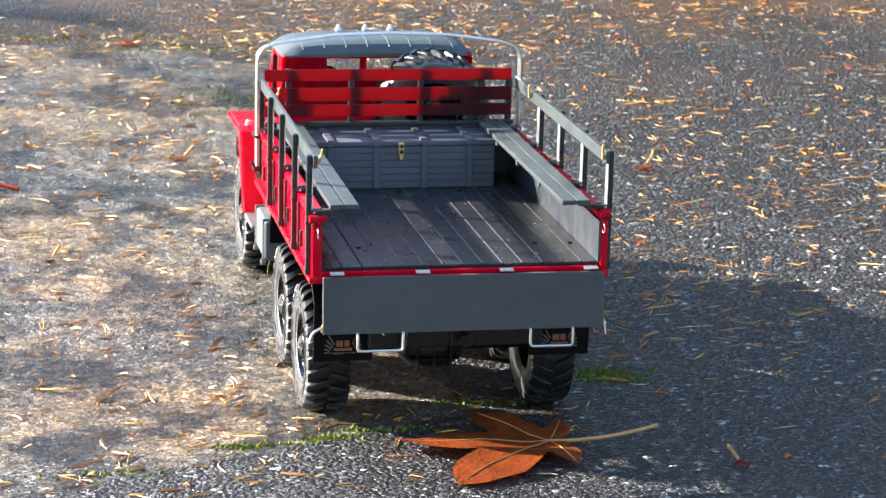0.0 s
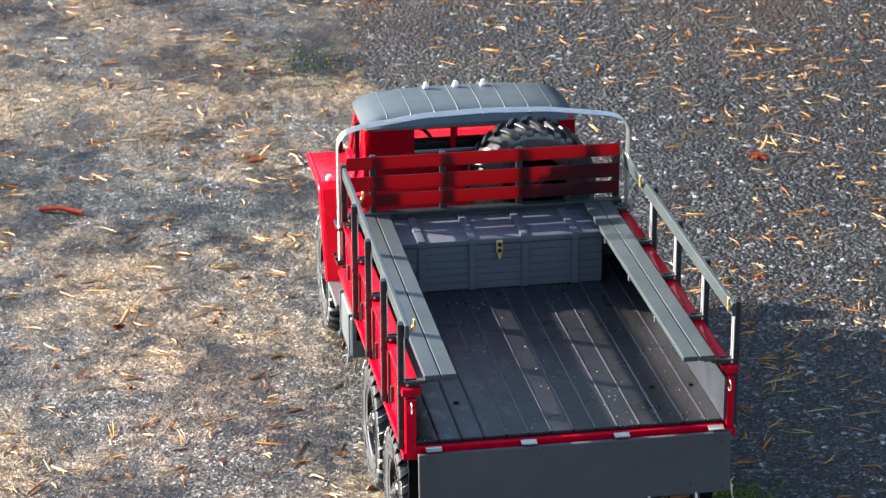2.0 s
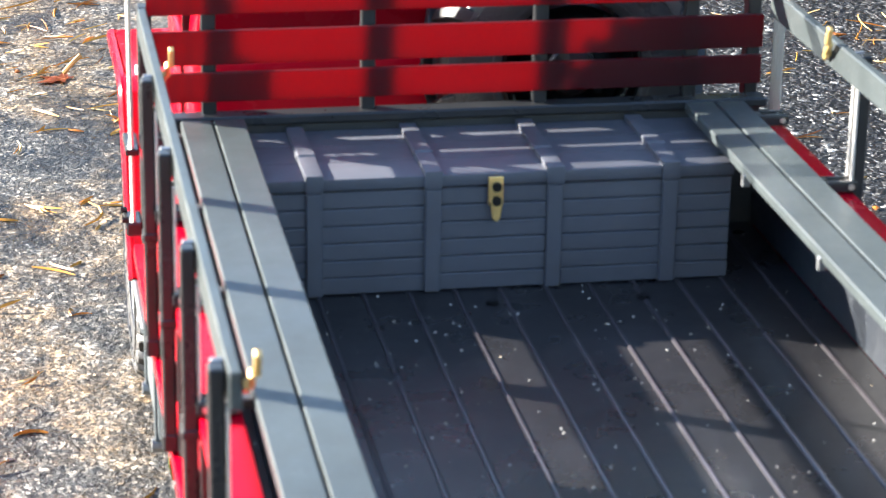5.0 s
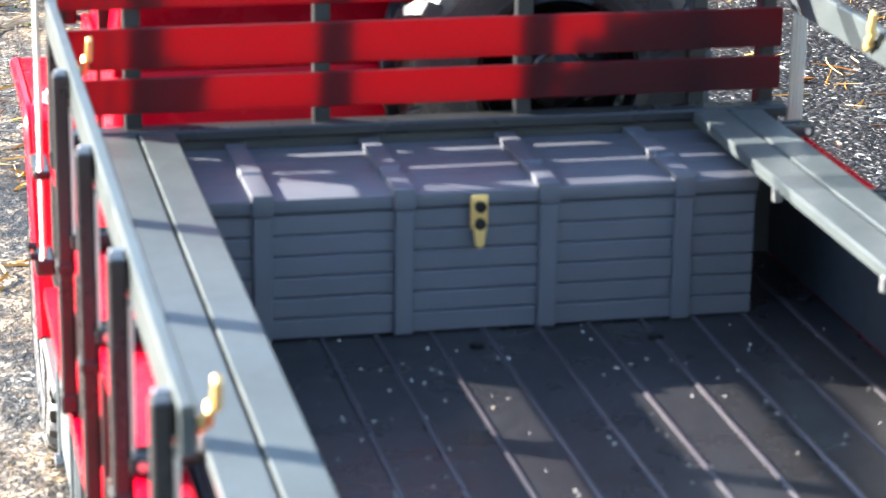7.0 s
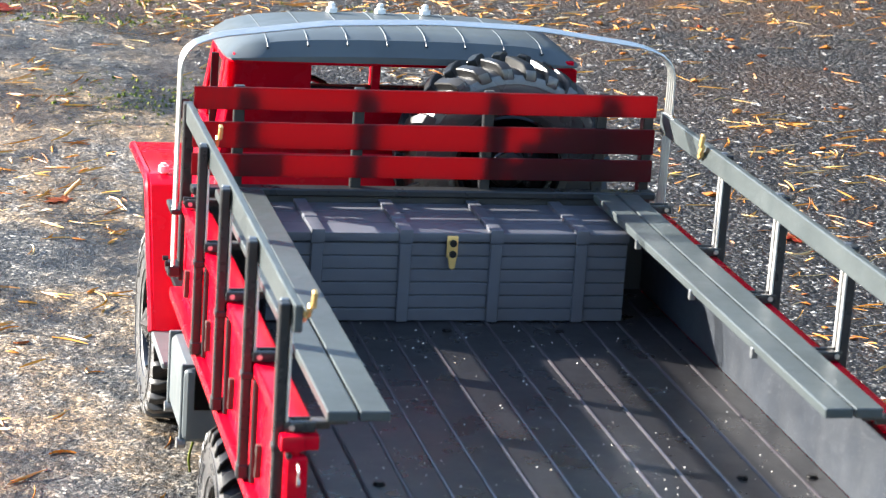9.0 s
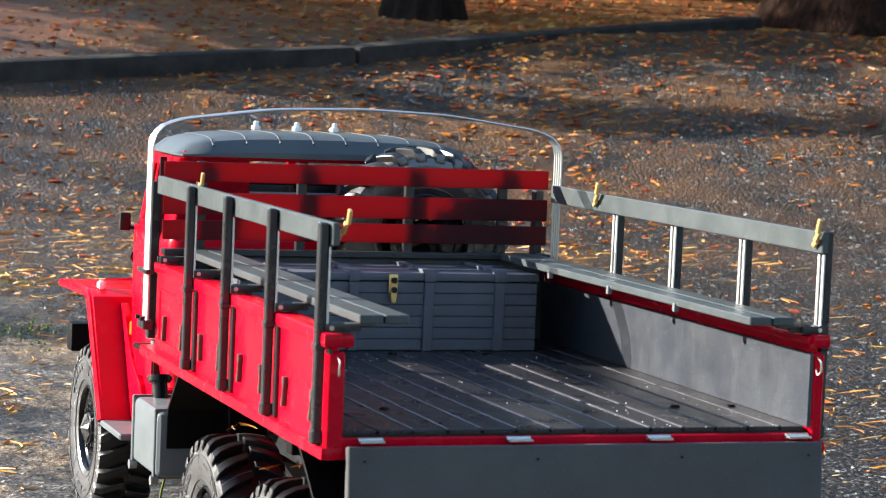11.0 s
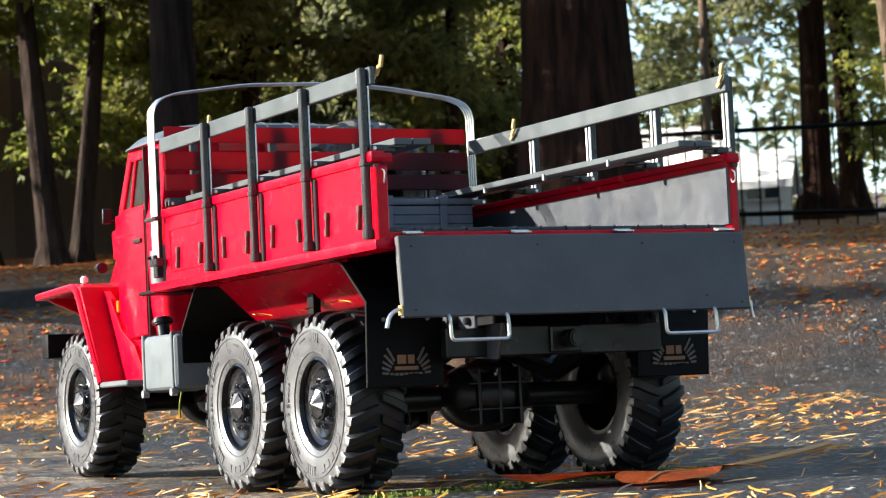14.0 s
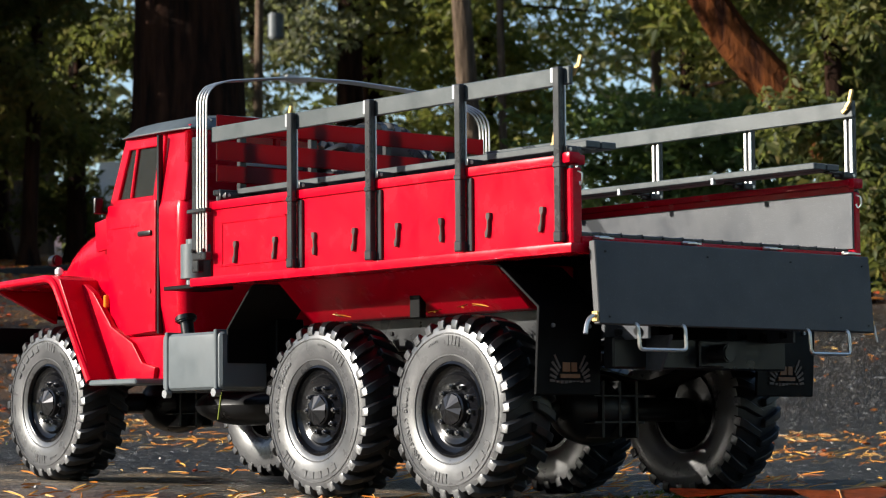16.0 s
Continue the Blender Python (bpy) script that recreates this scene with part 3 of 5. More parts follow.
def mud_flap(x0, x1):
    bm = bmesh.new()
    prof = [(0.95, 1.585), (0.76, 1.57), (0.38, 1.28), (0.415, 0.72)]
    out = [(y - 0.012, z) for y, z in prof] + [(y + 0.012, z - 0.006) for y, z in prof[::-1]]
    prism(bm, out, 0, x0, x1, bevel=0.003)
    flap = part("mud_flap", bm, SATIN, truck, "black sheet mud flap with a faded winged emblem")
    c = (x0 + x1) / 2
    for s in (-1, 1):                      # two plain wings of feather bars
        for k in range(5):
            a = radians(52 - 17 * k)
            m = Matrix.Translation((c + s * (0.085 + 0.012 * k), 0.384 - 0.0001 * k, 0.885 - 0.020 * k)) @ Matrix.Rotation(s * (math.pi / 2 - a) * 0.8, 4, "Y")
            part("emblem_feather", box(bmesh.new(), -0.008, 0.008, 0.0, 0.006, 0.0, 0.10 - 0.014 * k, m=m), EMBLEM2, flap)
    e = bmesh.new()
    box(e, c - 0.065, c + 0.0, 0.382, 0.390, 0.865, 0.925, bevel=0.002)
    box(e, c + 0.012, c + 0.06, 0.382, 0.390, 0.865, 0.925, bevel=0.002)
    box(e, c - 0.085, c + 0.085, 0.382, 0.392, 0.825, 0.850)
    part("emblem_bar", e, EMBLEM, flap)
    e = bmesh.new()
    for k in range(7):
        box(e, c - 0.12 + 0.035 * k, c - 0.095 + 0.035 * k, 0.384, 0.394, 0.795 - 0.006 * math.sin(k), 0.808)
    part("emblem_scroll", e, EMBLEM2, flap)
    for x in (x0 + 0.12, x1 - 0.12):
        part("flap_screw", cyl(bmesh.new(), (x, 0.372, 1.16), (0, 1, 0), 0.014, 0.02, 8), DULL, flap)


mud_flap(-1.26, -0.70)
mud_flap(0.80, 1.38)
for s in (-1, 1):                          # black arch guard ahead of the middle wheels
    prof = [(3.44, 1.585), (3.50, 1.57), (3.80, 1.27), (3.80, 1.02)]
    out = [(y + 0.012, z) for y, z in prof] + [(y - 0.012, z - 0.004) for y, z in prof[::-1]]
    bm = prism(bmesh.new(), out, 0, min(XC + s * 1.27, XC + s * 0.70), max(XC + s * 1.27, XC + s * 0.70), bevel=0.003)
    part("arch_guard", bm, SATIN, truck, "black sheet arch guard")


# wheels
def lug_mesh():
    """The tread of one tyre: staggered chevron lugs, thick at the shoulder."""
    bm = bmesh.new()
    n = 26
    for s in (-1, 1):
        for k in range(n):
            a0 = 2 * math.pi * (k + (0.5 if s > 0 else 0.0)) / n
            def at(x, r, da):
                return Vector((x, r * math.cos(a0 + da), r * math.sin(a0 + da)))
            secs = ((0.012, 0.652, -0.115, 0.042), (0.10, 0.650, -0.06, 0.047), (0.175, 0.640, 0.0, 0.053), (0.214, 0.612, 0.03, 0.055), (0.226, 0.572, 0.045, 0.050))
            lo = (0.59, 0.59, 0.585, 0.56, 0.545)
            rings = []
            for (x, r, da, w), rl in zip(secs, lo):
                rings.append([bm.verts.new(at(s * x, r, da + d * w)) for d in (-1, 1)] + [bm.verts.new(at(s * x * 0.985, rl, da + d * w * 1.25)) for d in (1, -1)])
            for p, q in zip(rings, rings[1:]):
                for i in range(4):
                    bm.faces.new((p[i], p[(i + 1) % 4], q[(i + 1) % 4], q[i]))
            bm.faces.new(rings[0]), bm.faces.new(rings[-1])
    bmesh.ops.recalc_face_normals(bm, faces=bm.faces)
    bmesh.ops.bevel(bm, geom=[e for e in bm.edges if e.calc_face_angle(0) > 0.7], offset=0.006, segments=1, affect="EDGES")
    me = mesh_of("tread", bm, TREADM)
    me.materials.append(RUBBER)
    me.polygons.foreach_set("material_index", [1 if abs(p.normal.x) > 0.75 and abs(p.center.x) > 0.2 * U else 0 for p in me.polygons])
    return me


def tyre_mesh():
    prof = [(-0.170, 0.315), (-0.196, 0.342), (-0.214, 0.395), (-0.226, 0.48), (-0.222, 0.53), (-0.205, 0.575), (-0.16, 0.598), (0, 0.604),
            (0.16, 0.598), (0.205, 0.575), (0.222, 0.53), (0.226, 0.48), (0.214, 0.395), (0.196, 0.342), (0.170, 0.315), (0.10, 0.30), (-0.10, 0.30), (-0.170, 0.315)]
    bm = lathe(bmesh.new(), prof, 60)
    bmesh.ops.recalc_face_normals(bm, faces=bm.faces)
    me = mesh_of("tyre", bm, RUBBER)
    me.materials.append(TREADM)
    me.polygons.foreach_set("material_index", [1 if math.hypot(p.center.y, p.center.z) > 0.572 * U else 0 for p in me.polygons])
    return me


def ring_mesh(r, x):
    """A moulded ring on the outer sidewall."""
    bm = lathe(bmesh.new(), [(-(x - 0.012), r - 0.006), (-(x + 0.004), r - 0.004), (-(x + 0.004), r + 0.004), (-(x - 0.012), r + 0.006)], 60)
    bmesh.ops.recalc_face_normals(bm, faces=bm.faces)
    return mesh_of("sidewall_ring", bm, RUBBER)


def mould_mesh():
    """Raised bars where the sidewall carries a maker's name and small marks."""
    bm = bmesh.new()
    for a0, a1, r0, r1, cnt in ((236, 290, 0.445, 0.495, 5), (95, 108, 0.470, 0.485, 6), (118, 136, 0.44, 0.505, 4), (196, 209, 0.470, 0.485, 6), (302, 320, 0.44, 0.505, 4), (330, 343, 0.470, 0.485, 6)):
        for k in range(cnt):
            a = radians(a0 + (a1 - a0) * (k + 0.5) / cnt)
            w = radians((a1 - a0) / cnt * (0.30 if r1 - r0 < 0.055 else 0.40))
            for s in (-1,):
                pts = []
                for r, d in ((r0, -w), (r1, -w), (r1, w), (r0, w)):
                    pts.append((r * math.cos(a + d), r * math.sin(a + d)))
                prism(bm, pts, 0, s * 0.222, s * 0.2295)
    return mesh_of("sidewall_mark", bm, RUBBER, False)


def rim_mesh():
    prof = [(-0.160, 0.330), (-0.190, 0.328), (-0.198, 0.312), (-0.186, 0.303), (-0.158, 0.296), (-0.138, 0.272), (-0.134, 0.258), (-0.158, 0.238), (-0.150, 0.215),
            (-0.140, 0.190), (-0.140, 0.125), (-0.15, 0.118), (-0.15, 0.06), (-0.15, 0.001)]
    bm = lathe(bmesh.new(), prof, 48)
    lathe(bm, [(-0.160, 0.330), (0.165, 0.330), (0.17, 0.29), (0.02, 0.26), (-0.03, 0.10), (-0.03, 0.001)], 48)
    bmesh.ops.recalc_face_normals(bm, faces=bm.faces)
    return mesh_of("rim", bm, RIM)


def hub_mesh():
    """A low dome of flat facets meeting in a point, on a short drum."""
    bm = lathe(bmesh.new(), [(-0.13, 0.122), (-0.185, 0.118), (-0.195, 0.108)], 24)
    c = bm.verts.new((-0.248, 0, 0))
    ring = [bm.verts.new((-0.195 - 0.012 * (k % 2), 0.106 * math.cos(math.pi * k / 7), 0.106 * math.sin(math.pi * k / 7))) for k in range(14)]
    for k in range(14):
        bm.faces.new((c, ring[k], ring[(k + 1) % 14]))
    bmesh.ops.recalc_face_normals(bm, faces=bm.faces)
    return mesh_of("hub_cap", bm, HUBM, False)


def bolt_mesh():
    bm = cyl(bmesh.new(), (-0.155, 0, 0), (1, 0, 0), 0.020, 0.035, 6)
    cyl(bm, (-0.173, 0, 0), (1, 0, 0), 0.012, 0.03, 8)
    return mesh_of("wheel_nut", bm, NUTM)


def lettering():
    """The size mark moulded on the sidewall, bent round the tyre."""
    cu = bpy.data.curves.new("size_mark", "FONT")
    cu.body, cu.size, cu.extrude, cu.align_x, cu.resolution_u = "108/38R1.9 5000S", 0.080, 0.0045, "CENTER", 2
    ob = bpy.data.objects.new("size_mark", cu)
    me = bpy.data.meshes.new_from_object(ob)
    bpy.data.objects.remove(ob)
    for v in me.vertices:
        a = radians(-75) + v.co.x / 0.46
        r = 0.437 + v.co.y
        v.co = Vector((-0.2235 - max(0.0, v.co.z), -r * math.sin(a), r * math.cos(a))) * U
    me.flip_normals()
    me.name = "size_mark"
    me.materials.clear()
    me.materials.append(RUBBER)
    return me


TYRE, TREAD, MARKS, RIMM, HUB, NUT, SIZE, RING1, RING2 = tyre_mesh(), lug_mesh(), mould_mesh(), rim_mesh(), hub_mesh(), bolt_mesh(), lettering(), ring_mesh(0.372, 0.208), ring_mesh(0.520, 0.2245)


def wheel(name, m, label):
    w = new(name, RIMM)
    w.parent = truck
    w.matrix_basis = m @ Matrix.Scale(0.97, 4)
    tagged(w, label)
    t = new("tyre", TYRE)
    t.parent = w
    tagged(t, "grey-black knobbly rubber tyre")
    for nm, me in (("tread", TREAD), ("sidewall_mark", MARKS), ("size_mark", SIZE), ("hub_cap", HUB), ("sidewall_ring", RING1), ("sidewall_ring", RING2)):
        o = new(nm, me)
        o.parent = w
        if nm == "sidewall_mark":
            tagged(o, "small raised moulding bars", kind="stuff")
    for k in range(10):
        o = new("wheel_nut", NUT)
        o.parent = w
        a = 2 * math.pi * k / 10
        o.location = (0, 0.163 * math.cos(a) * U, 0.163 * math.sin(a) * U)
    return w


for y, z in ((1.25, 0.636), (2.70, 0.650), (6.30, 0.762)):
    for s in (-1, 1):
        turn = pose(0, 0, 0, {1.25: -30, 2.70: 0, 6.30: 150}[y], 0, 0) if s < 0 else pose(0, 0, 0, 25 * y, 0, 0) @ Matrix.Rotation(math.pi, 4, "Z")
        wheel("wheel", Matrix.Translation(Vector((XC + s * 1.09, y, z)) * U) @ turn, "black road wheel with a knobbly tyre")
wheel("spare_wheel", Matrix.Translation(Vector((0.56, 4.30, 2.36)) * U) @ Matrix.Rotation(math.pi / 2, 4, "Z") , "spare wheel standing behind the cab")

# axles
for y, z in ((1.25, 0.636), (2.70, 0.650), (6.30, 0.762)):
    ax = part("axle", cyl(bmesh.new(), (XC, y, z), (1, 0, 0), 0.085, 1.9, 16), BLACK, truck)
    bm = bmesh.new()
    bmesh.ops.create_uvsphere(bm, u_segments=20, v_segments=14, radius=1, matrix=Matrix.Translation((0.0, y - 0.05, z)) @ Matrix.Diagonal((0.35, 0.27, 0.25, 1)))
    part("differential_housing", bm, BLACK, ax, "bulbous black axle housing")
    bm = bmesh.new()
    for x in (-0.16, 0.0, 0.16):
        box(bm, x - 0.012, x + 0.012, y - 0.33, y - 0.05, z - 0.2, z + 0.2, bevel=0.01)
    for dz in (-0.09, 0.09):
        box(bm, -0.24, 0.24, y - 0.32, y - 0.05, z + dz - 0.01, z + dz + 0.01, bevel=0.006)
    part("housing_rib", bm, BLACK, ax)
    for s in (-1, 1):
        part("spring_pack", prism(bmesh.new(), [(y - 0.75, z + 0.30), (y, z + 0.10), (y + 0.75, z + 0.30), (y + 0.75, z + 0.36), (y, z + 0.20), (y - 0.75, z + 0.36)], 0, XC + s * 0.52, XC + s * 0.62, bevel=0.006), SATIN, ax)
part("drive_shaft", cyl(bmesh.new(), (XC, 3.6, 0.80), (0, 1, 0), 0.05, 4.6, 12), BLACK, truck)
part("gearbox", B(XC - 0.3, XC + 0.3, 3.6, 4.3, 0.62, 1.15, bevel=0.09, seg=3), BLACK, truck)
bm = bmesh.new()
bmesh.ops.create_uvsphere(bm, u_segments=20, v_segments=12, radius=1, matrix=Matrix.Translation((XC - 0.35, 4.75, 0.72)) @ Matrix.Diagonal((0.4, 0.55, 0.16, 1)))
part("under_pan", bm, BLACK, truck)

# fuel tank
tank = part("fuel_tank", B(-1.30, -0.86, 3.80, 4.58, 0.82, 1.255, bevel=0.05, seg=3), TANKG, truck, "grey square fuel tank")
for y in (3.86, 4.50):
    part("tank_strap", B(-1.312, -0.85, y - 0.018, y + 0.018, 0.81, 1.267, bevel=0.006), TANKG, tank)
    part("strap_lug", cyl(bmesh.new(), (-1.30, y, 0.80), (1, 0, 0), 0.032, 0.05, 10), DULL, tank)
neck = part("filler_neck", cyl(bmesh.new(), (-1.14, 4.46, 1.30), (0.0, 0.25, 1), 0.052, 0.13, 14), BLACK, tank)
part("filler_cap", cyl(bmesh.new(), (-1.14, 4.48, 1.375), (0.0, 0.25, 1), 0.085, 0.05, 16, bevel=0.012), BLACK, tank)
part("tank_skirt", prism(bmesh.new(), [(3.70, 0.95), (3.70, 1.35), (3.86, 1.35), (3.86, 0.95)], 0, -0.86, -0.60, bevel=0.01), SATIN, tank)
air = part("air_cleaner", cyl(bmesh.new(), (-1.16, 4.32, 1.80), (0, 0, 1), 0.115, 0.34, 20, bevel=0.04), TANKG, truck, "grey air cleaner can")
part("cleaner_shelf", B(-1.32, -0.95, 4.12, 4.52, 1.585, 1.615, bevel=0.005), SATIN, air)
part("cleaner_pin", cyl(bmesh.new(), (-1.22, 4.3, 1.63), (0, 0, 1), 0.03, 0.05, 10), DULL, air)

# ---- cab ----
def ring_shell(bm, secs, corner, n=5):
    """Rounded-rectangle sections (z, half width, rear y, front y) joined into a shell with closed ends."""
    rings = []
    for z, hw, y0, y1 in secs:
        pts = []
        for cx, cy, a0 in ((hw - corner, y1 - corner, 0), (-hw + corner, y1 - corner, 90), (-hw + corner, y0 + corner, 180), (hw - corner, y0 + corner, 270)):
            for k in range(n + 1):
                a = radians(a0 + 90 * k / n)
                pts.append((XC + cx + corner * math.cos(a), cy + corner * math.sin(a), z))
        rings.append([bm.verts.new(p) for p in pts])
    for a, b in zip(rings, rings[1:]):
        for k in range(len(a)):
            bm.faces.new((a[k], a[(k + 1) % len(a)], b[(k + 1) % len(a)], b[k]))
    bm.faces.new(rings[0][::-1]), bm.faces.new(rings[-1])
    return bm


cab = part("cab_body", ring_shell(bmesh.new(), [(1.24, 1.00, 4.70, 5.60), (1.28, 1.05, 4.66, 5.66), (1.5, 1.085, 4.64, 5.72), (1.9, 1.10, 4.62, 5.76), (2.26, 1.10, 4.61, 5.78), (2.31, 1.085, 4.62, 5.76), (2.325, 1.06, 4.63, 5.74)], 0.10), RED, truck, "rounded glossy red steel-look driver's cab")


def lean(bm, s):
    """Lean the upper cab side inwards."""
    for v in bm.verts:
        v.co.x -= s * 0.125 * max(0.0, v.co.z - 2.30)
    return bm


def cab_side(s):
    x0, x1 = XC + s * 1.035, XC + s * 1.085
    def piece(pts, bevel=0.008):
        return lean(prism(bmesh.new(), pts, 0, x0, x1, bevel=bevel), s)
    part("rear_pillar", piece([(4.62, 2.30), (4.955, 2.30), (4.955, 2.88), (4.64, 2.88)]), RED, cab)
    door = part("door", prism(bmesh.new(), [(4.975, 1.30), (5.40, 1.28), (5.62, 1.46), (5.66, 1.9), (5.66, 2.33), (4.975, 2.33)], 0, XC + s * 1.085, XC + s * 1.118, bevel=0.012, seg=2), RED, cab, "glossy red cab door with dark handle")
    part("door_seam", prism(bmesh.new(), [(4.950, 1.28), (4.976, 1.28), (4.976, 2.84), (4.950, 2.84)], 0, XC + s * 1.06, XC + s * (1.104), bevel=0.002), BLACK, cab)
    fr = part("door_frame", piece([(4.98, 2.30), (5.08, 2.30), (5.06, 2.87), (4.98, 2.87)]), RED, door)
    part("frame_top", piece([(5.055, 2.77), (5.50, 2.77), (5.47, 2.87), (5.055, 2.87)]), RED, fr)
    part("frame_sill", piece([(5.07, 2.30), (5.64, 2.30), (5.62, 2.375), (5.07, 2.375)]), RED, fr)
    part("frame_bar", piece([(5.375, 2.37), (5.405, 2.37), (5.385, 2.775), (5.355, 2.775)]), RED, fr)
    part("front_pillar", piece([(5.57, 2.36), (5.70, 2.30), (5.545, 2.88), (5.455, 2.87)]), RED, cab)
    g = part("side_window", lean(prism(bmesh.new(), [(5.06, 2.36), (5.60, 2.36), (5.47, 2.79), (5.05, 2.79)], 0, XC + s * 1.055, XC + s * 1.062), s), GLASS, door, "tinted side window")
    g.visible_shadow = False
    part("window_seal", piece([(5.055, 2.37), (5.075, 2.37), (5.062, 2.78), (5.045, 2.78)], 0.002), BLACK, fr)
    h = part("door_handle", box(bmesh.new(), XC + s * 1.11 - 0.03, XC + s * 1.11 + 0.03, 5.02, 5.20, 2.055, 2.095, bevel=0.012, seg=2), BLACK, door, "black door handle")
    part("door_lock", cyl(bmesh.new(), (XC + s * 1.12, 5.05, 1.62), (1, 0, 0), 0.022, 0.012, 12), RED, door)
    bm = bmesh.new()
    box(bm, XC + s * 1.108, XC + s * 1.122, 5.20, 5.64, 2.135, 2.15, bevel=0.004)
    part("door_crease", bm, RED, door)
    # louvred panel and lamp ahead of the door
    part("cowl_panel", prism(bmesh.new(), [(5.70, 2.00), (5.93, 1.98), (5.96, 2.22), (5.72, 2.26)], 0, XC + s * 1.0, XC + s * 1.05, bevel=0.015, seg=2), RED, cab)
    part("indicator_lamp", box(bmesh.new(), XC + s * 1.06 - 0.02, XC + s * 1.06 + 0.02, 5.675, 5.71, 2.05, 2.15, bevel=0.008), AMBER, cab)
    part("indicator_lamp", box(bmesh.new(), XC + s * 1.09 - 0.02, XC + s * 1.09 + 0.02, 5.70, 5.735, 1.52, 1.62, bevel=0.008), AMBER, cab)
    mirror = part("wing_mirror", box(bmesh.new(), XC + s * 1.17 - 0.04, XC + s * 1.17 + 0.04, 5.70, 5.735, 2.27, 2.40, bevel=0.015, seg=2), BLACK, cab, "small black wing mirror")
    part("mirror_arm", tube(bmesh.new(), [(XC + s * 1.06, 5.72, 2.28), (XC + s * 1.16, 5.73, 2.30)], 0.014), BLACK, mirror)
    # angular wing over the front wheel
    def wx(v):
        return XC + s * v
    wing = part("front_wing", prism(bmesh.new(), [(7.22, 1.775), (6.20, 1.80), (6.06, 1.76), (5.57, 0.93), (5.62, 0.91), (6.12, 1.70), (6.22, 1.735), (7.22, 1.715)], 0, wx(0.66), wx(1.315), bevel=0.012, seg=2), RED, truck, "angular glossy red front wing")
    part("wing_edge", tube(bmesh.new(), arc([(wx(1.315), 7.22, 1.745), (wx(1.315), 6.16, 1.775), (wx(1.315), 5.60, 0.92)], 0.12), 0.034, 10), RED, wing)
    part("wing_nose", prism(bmesh.new(), [(wx(1.315), 1.76), (wx(0.66), 1.80), (wx(0.66), 1.45), (wx(1.22), 1.70)], 1, 7.14, 7.20, bevel=0.01), RED, wing)
    part("wing_skirt", prism(bmesh.new(), [(6.10, 1.72), (5.62, 0.93), (5.00, 0.93), (4.98, 1.02), (5.16, 1.06), (5.30, 1.22), (5.60, 1.36), (5.86, 1.64), (6.00, 1.72)], 0, wx(1.06), wx(1.12), bevel=0.012, seg=2), RED, wing)
    part("inner_wing", prism(bmesh.new(), [(7.15, 1.75), (6.15, 1.75), (5.75, 1.1), (5.75, 1.6), (6.0, 2.0), (7.0, 1.9)], 0, wx(0.64), wx(0.70), bevel=0.01), RED, wing)
    part("step_plate", box(bmesh.new(), min(wx(0.95), wx(1.33)), max(wx(0.95), wx(1.33)), 4.93, 5.60, 0.885, 0.93, bevel=0.01), TANKG, wing, "grey cab step")
    part("step_riser", box(bmesh.new(), min(wx(0.95), wx(1.08)), max(wx(0.95), wx(1.08)), 4.70, 5.50, 0.92, 1.27, bevel=0.02, seg=2), RED, wing)
    part("wing_marker", cyl(bmesh.new(), (wx(1.22), 6.22, 1.83), (0, 0, 1), 0.035, 0.07, 12, bevel=0.015), LAMP, wing)


cab_side(-1)
cab_side(1)
# back wall with its windows
rear = part("back_wall", B(XC - 1.045, XC + 1.045, 4.625, 4.675, 2.31, 2.61, bevel=0.006), REDTHIN, cab)
for x0, x1 in ((-1.02, -0.53), (0.59, 1.07)):
    part("window_post", B(x0, x1, 4.627, 4.673, 2.60, 2.85, bevel=0.006), REDTHIN, rear)
part("back_lintel", B(XC - 1.02, XC + 1.02, 4.63, 4.68, 2.84, 2.90, bevel=0.006), RED, rear)
part("window_post", B(-0.17, -0.12, 4.627, 4.673, 2.60, 2.85, bevel=0.006), REDTHIN, rear)
part("window_bead", B(-0.53, 0.59, 4.618, 4.632, 2.605, 2.635, bevel=0.004), DULL, rear, "grey sill strip of the rear window")
part("windscreen_header", B(XC - 1.0, XC + 1.0, 5.44, 5.50, 2.84, 2.90, bevel=0.006), RED, cab)
part("windscreen_post", B(XC - 0.03, XC + 0.03, 5.56, 5.60, 2.30, 2.86, bevel=0.006), RED, cab)
part("seat_back", B(XC - 0.85, XC + 0.85, 4.72, 4.84, 2.2, 2.70, bevel=0.05, seg=3), BLACK, cab, "black seat back")
part("steering_wheel_rim", tube(bmesh.new(), [(-0.45 + 0.22 * math.cos(a), 5.35 + 0.05 * math.sin(a), 2.42 + 0.2 * math.sin(a)) for a in [2 * math.pi * k / 20 for k in range(21)]], 0.02), BLACK, cab)

# roof with rounded crown and pressed ribs
bm = bmesh.new()
nx, ny = 20, 14
grid = []
for j in range(ny + 1):
    v = -1 + 2 * j / ny
    row = []
    for i in range(nx + 1):
        u = -1 + 2 * i / nx
        edge = (1 - abs(u) ** 5) * (1 - abs(v) ** 5)
        x = XC + 1.065 * math.copysign(abs(u) ** 0.9, u) * (1 - 0.03 * abs(v) ** 6)
        y = 5.09 + 0.50 * math.copysign(abs(v) ** 0.9, v) * (1 - 0.04 * abs(u) ** 6)
        row.append(bm.verts.new((x, y, 2.905 + 0.125 * edge ** 0.55 - 0.03 * u * u)))
    grid.append(row)
for a, b in zip(grid, grid[1:]):
    for k in range(nx):
        bm.faces.new((a[k], a[k + 1], b[k + 1], b[k]))
rim = [grid[0][i] for i in range(nx + 1)] + [grid[j][nx] for j in range(1, ny + 1)] + [grid[ny][i] for i in range(nx - 1, -1, -1)] + [grid[j][0] for j in range(ny - 1, 0, -1)]
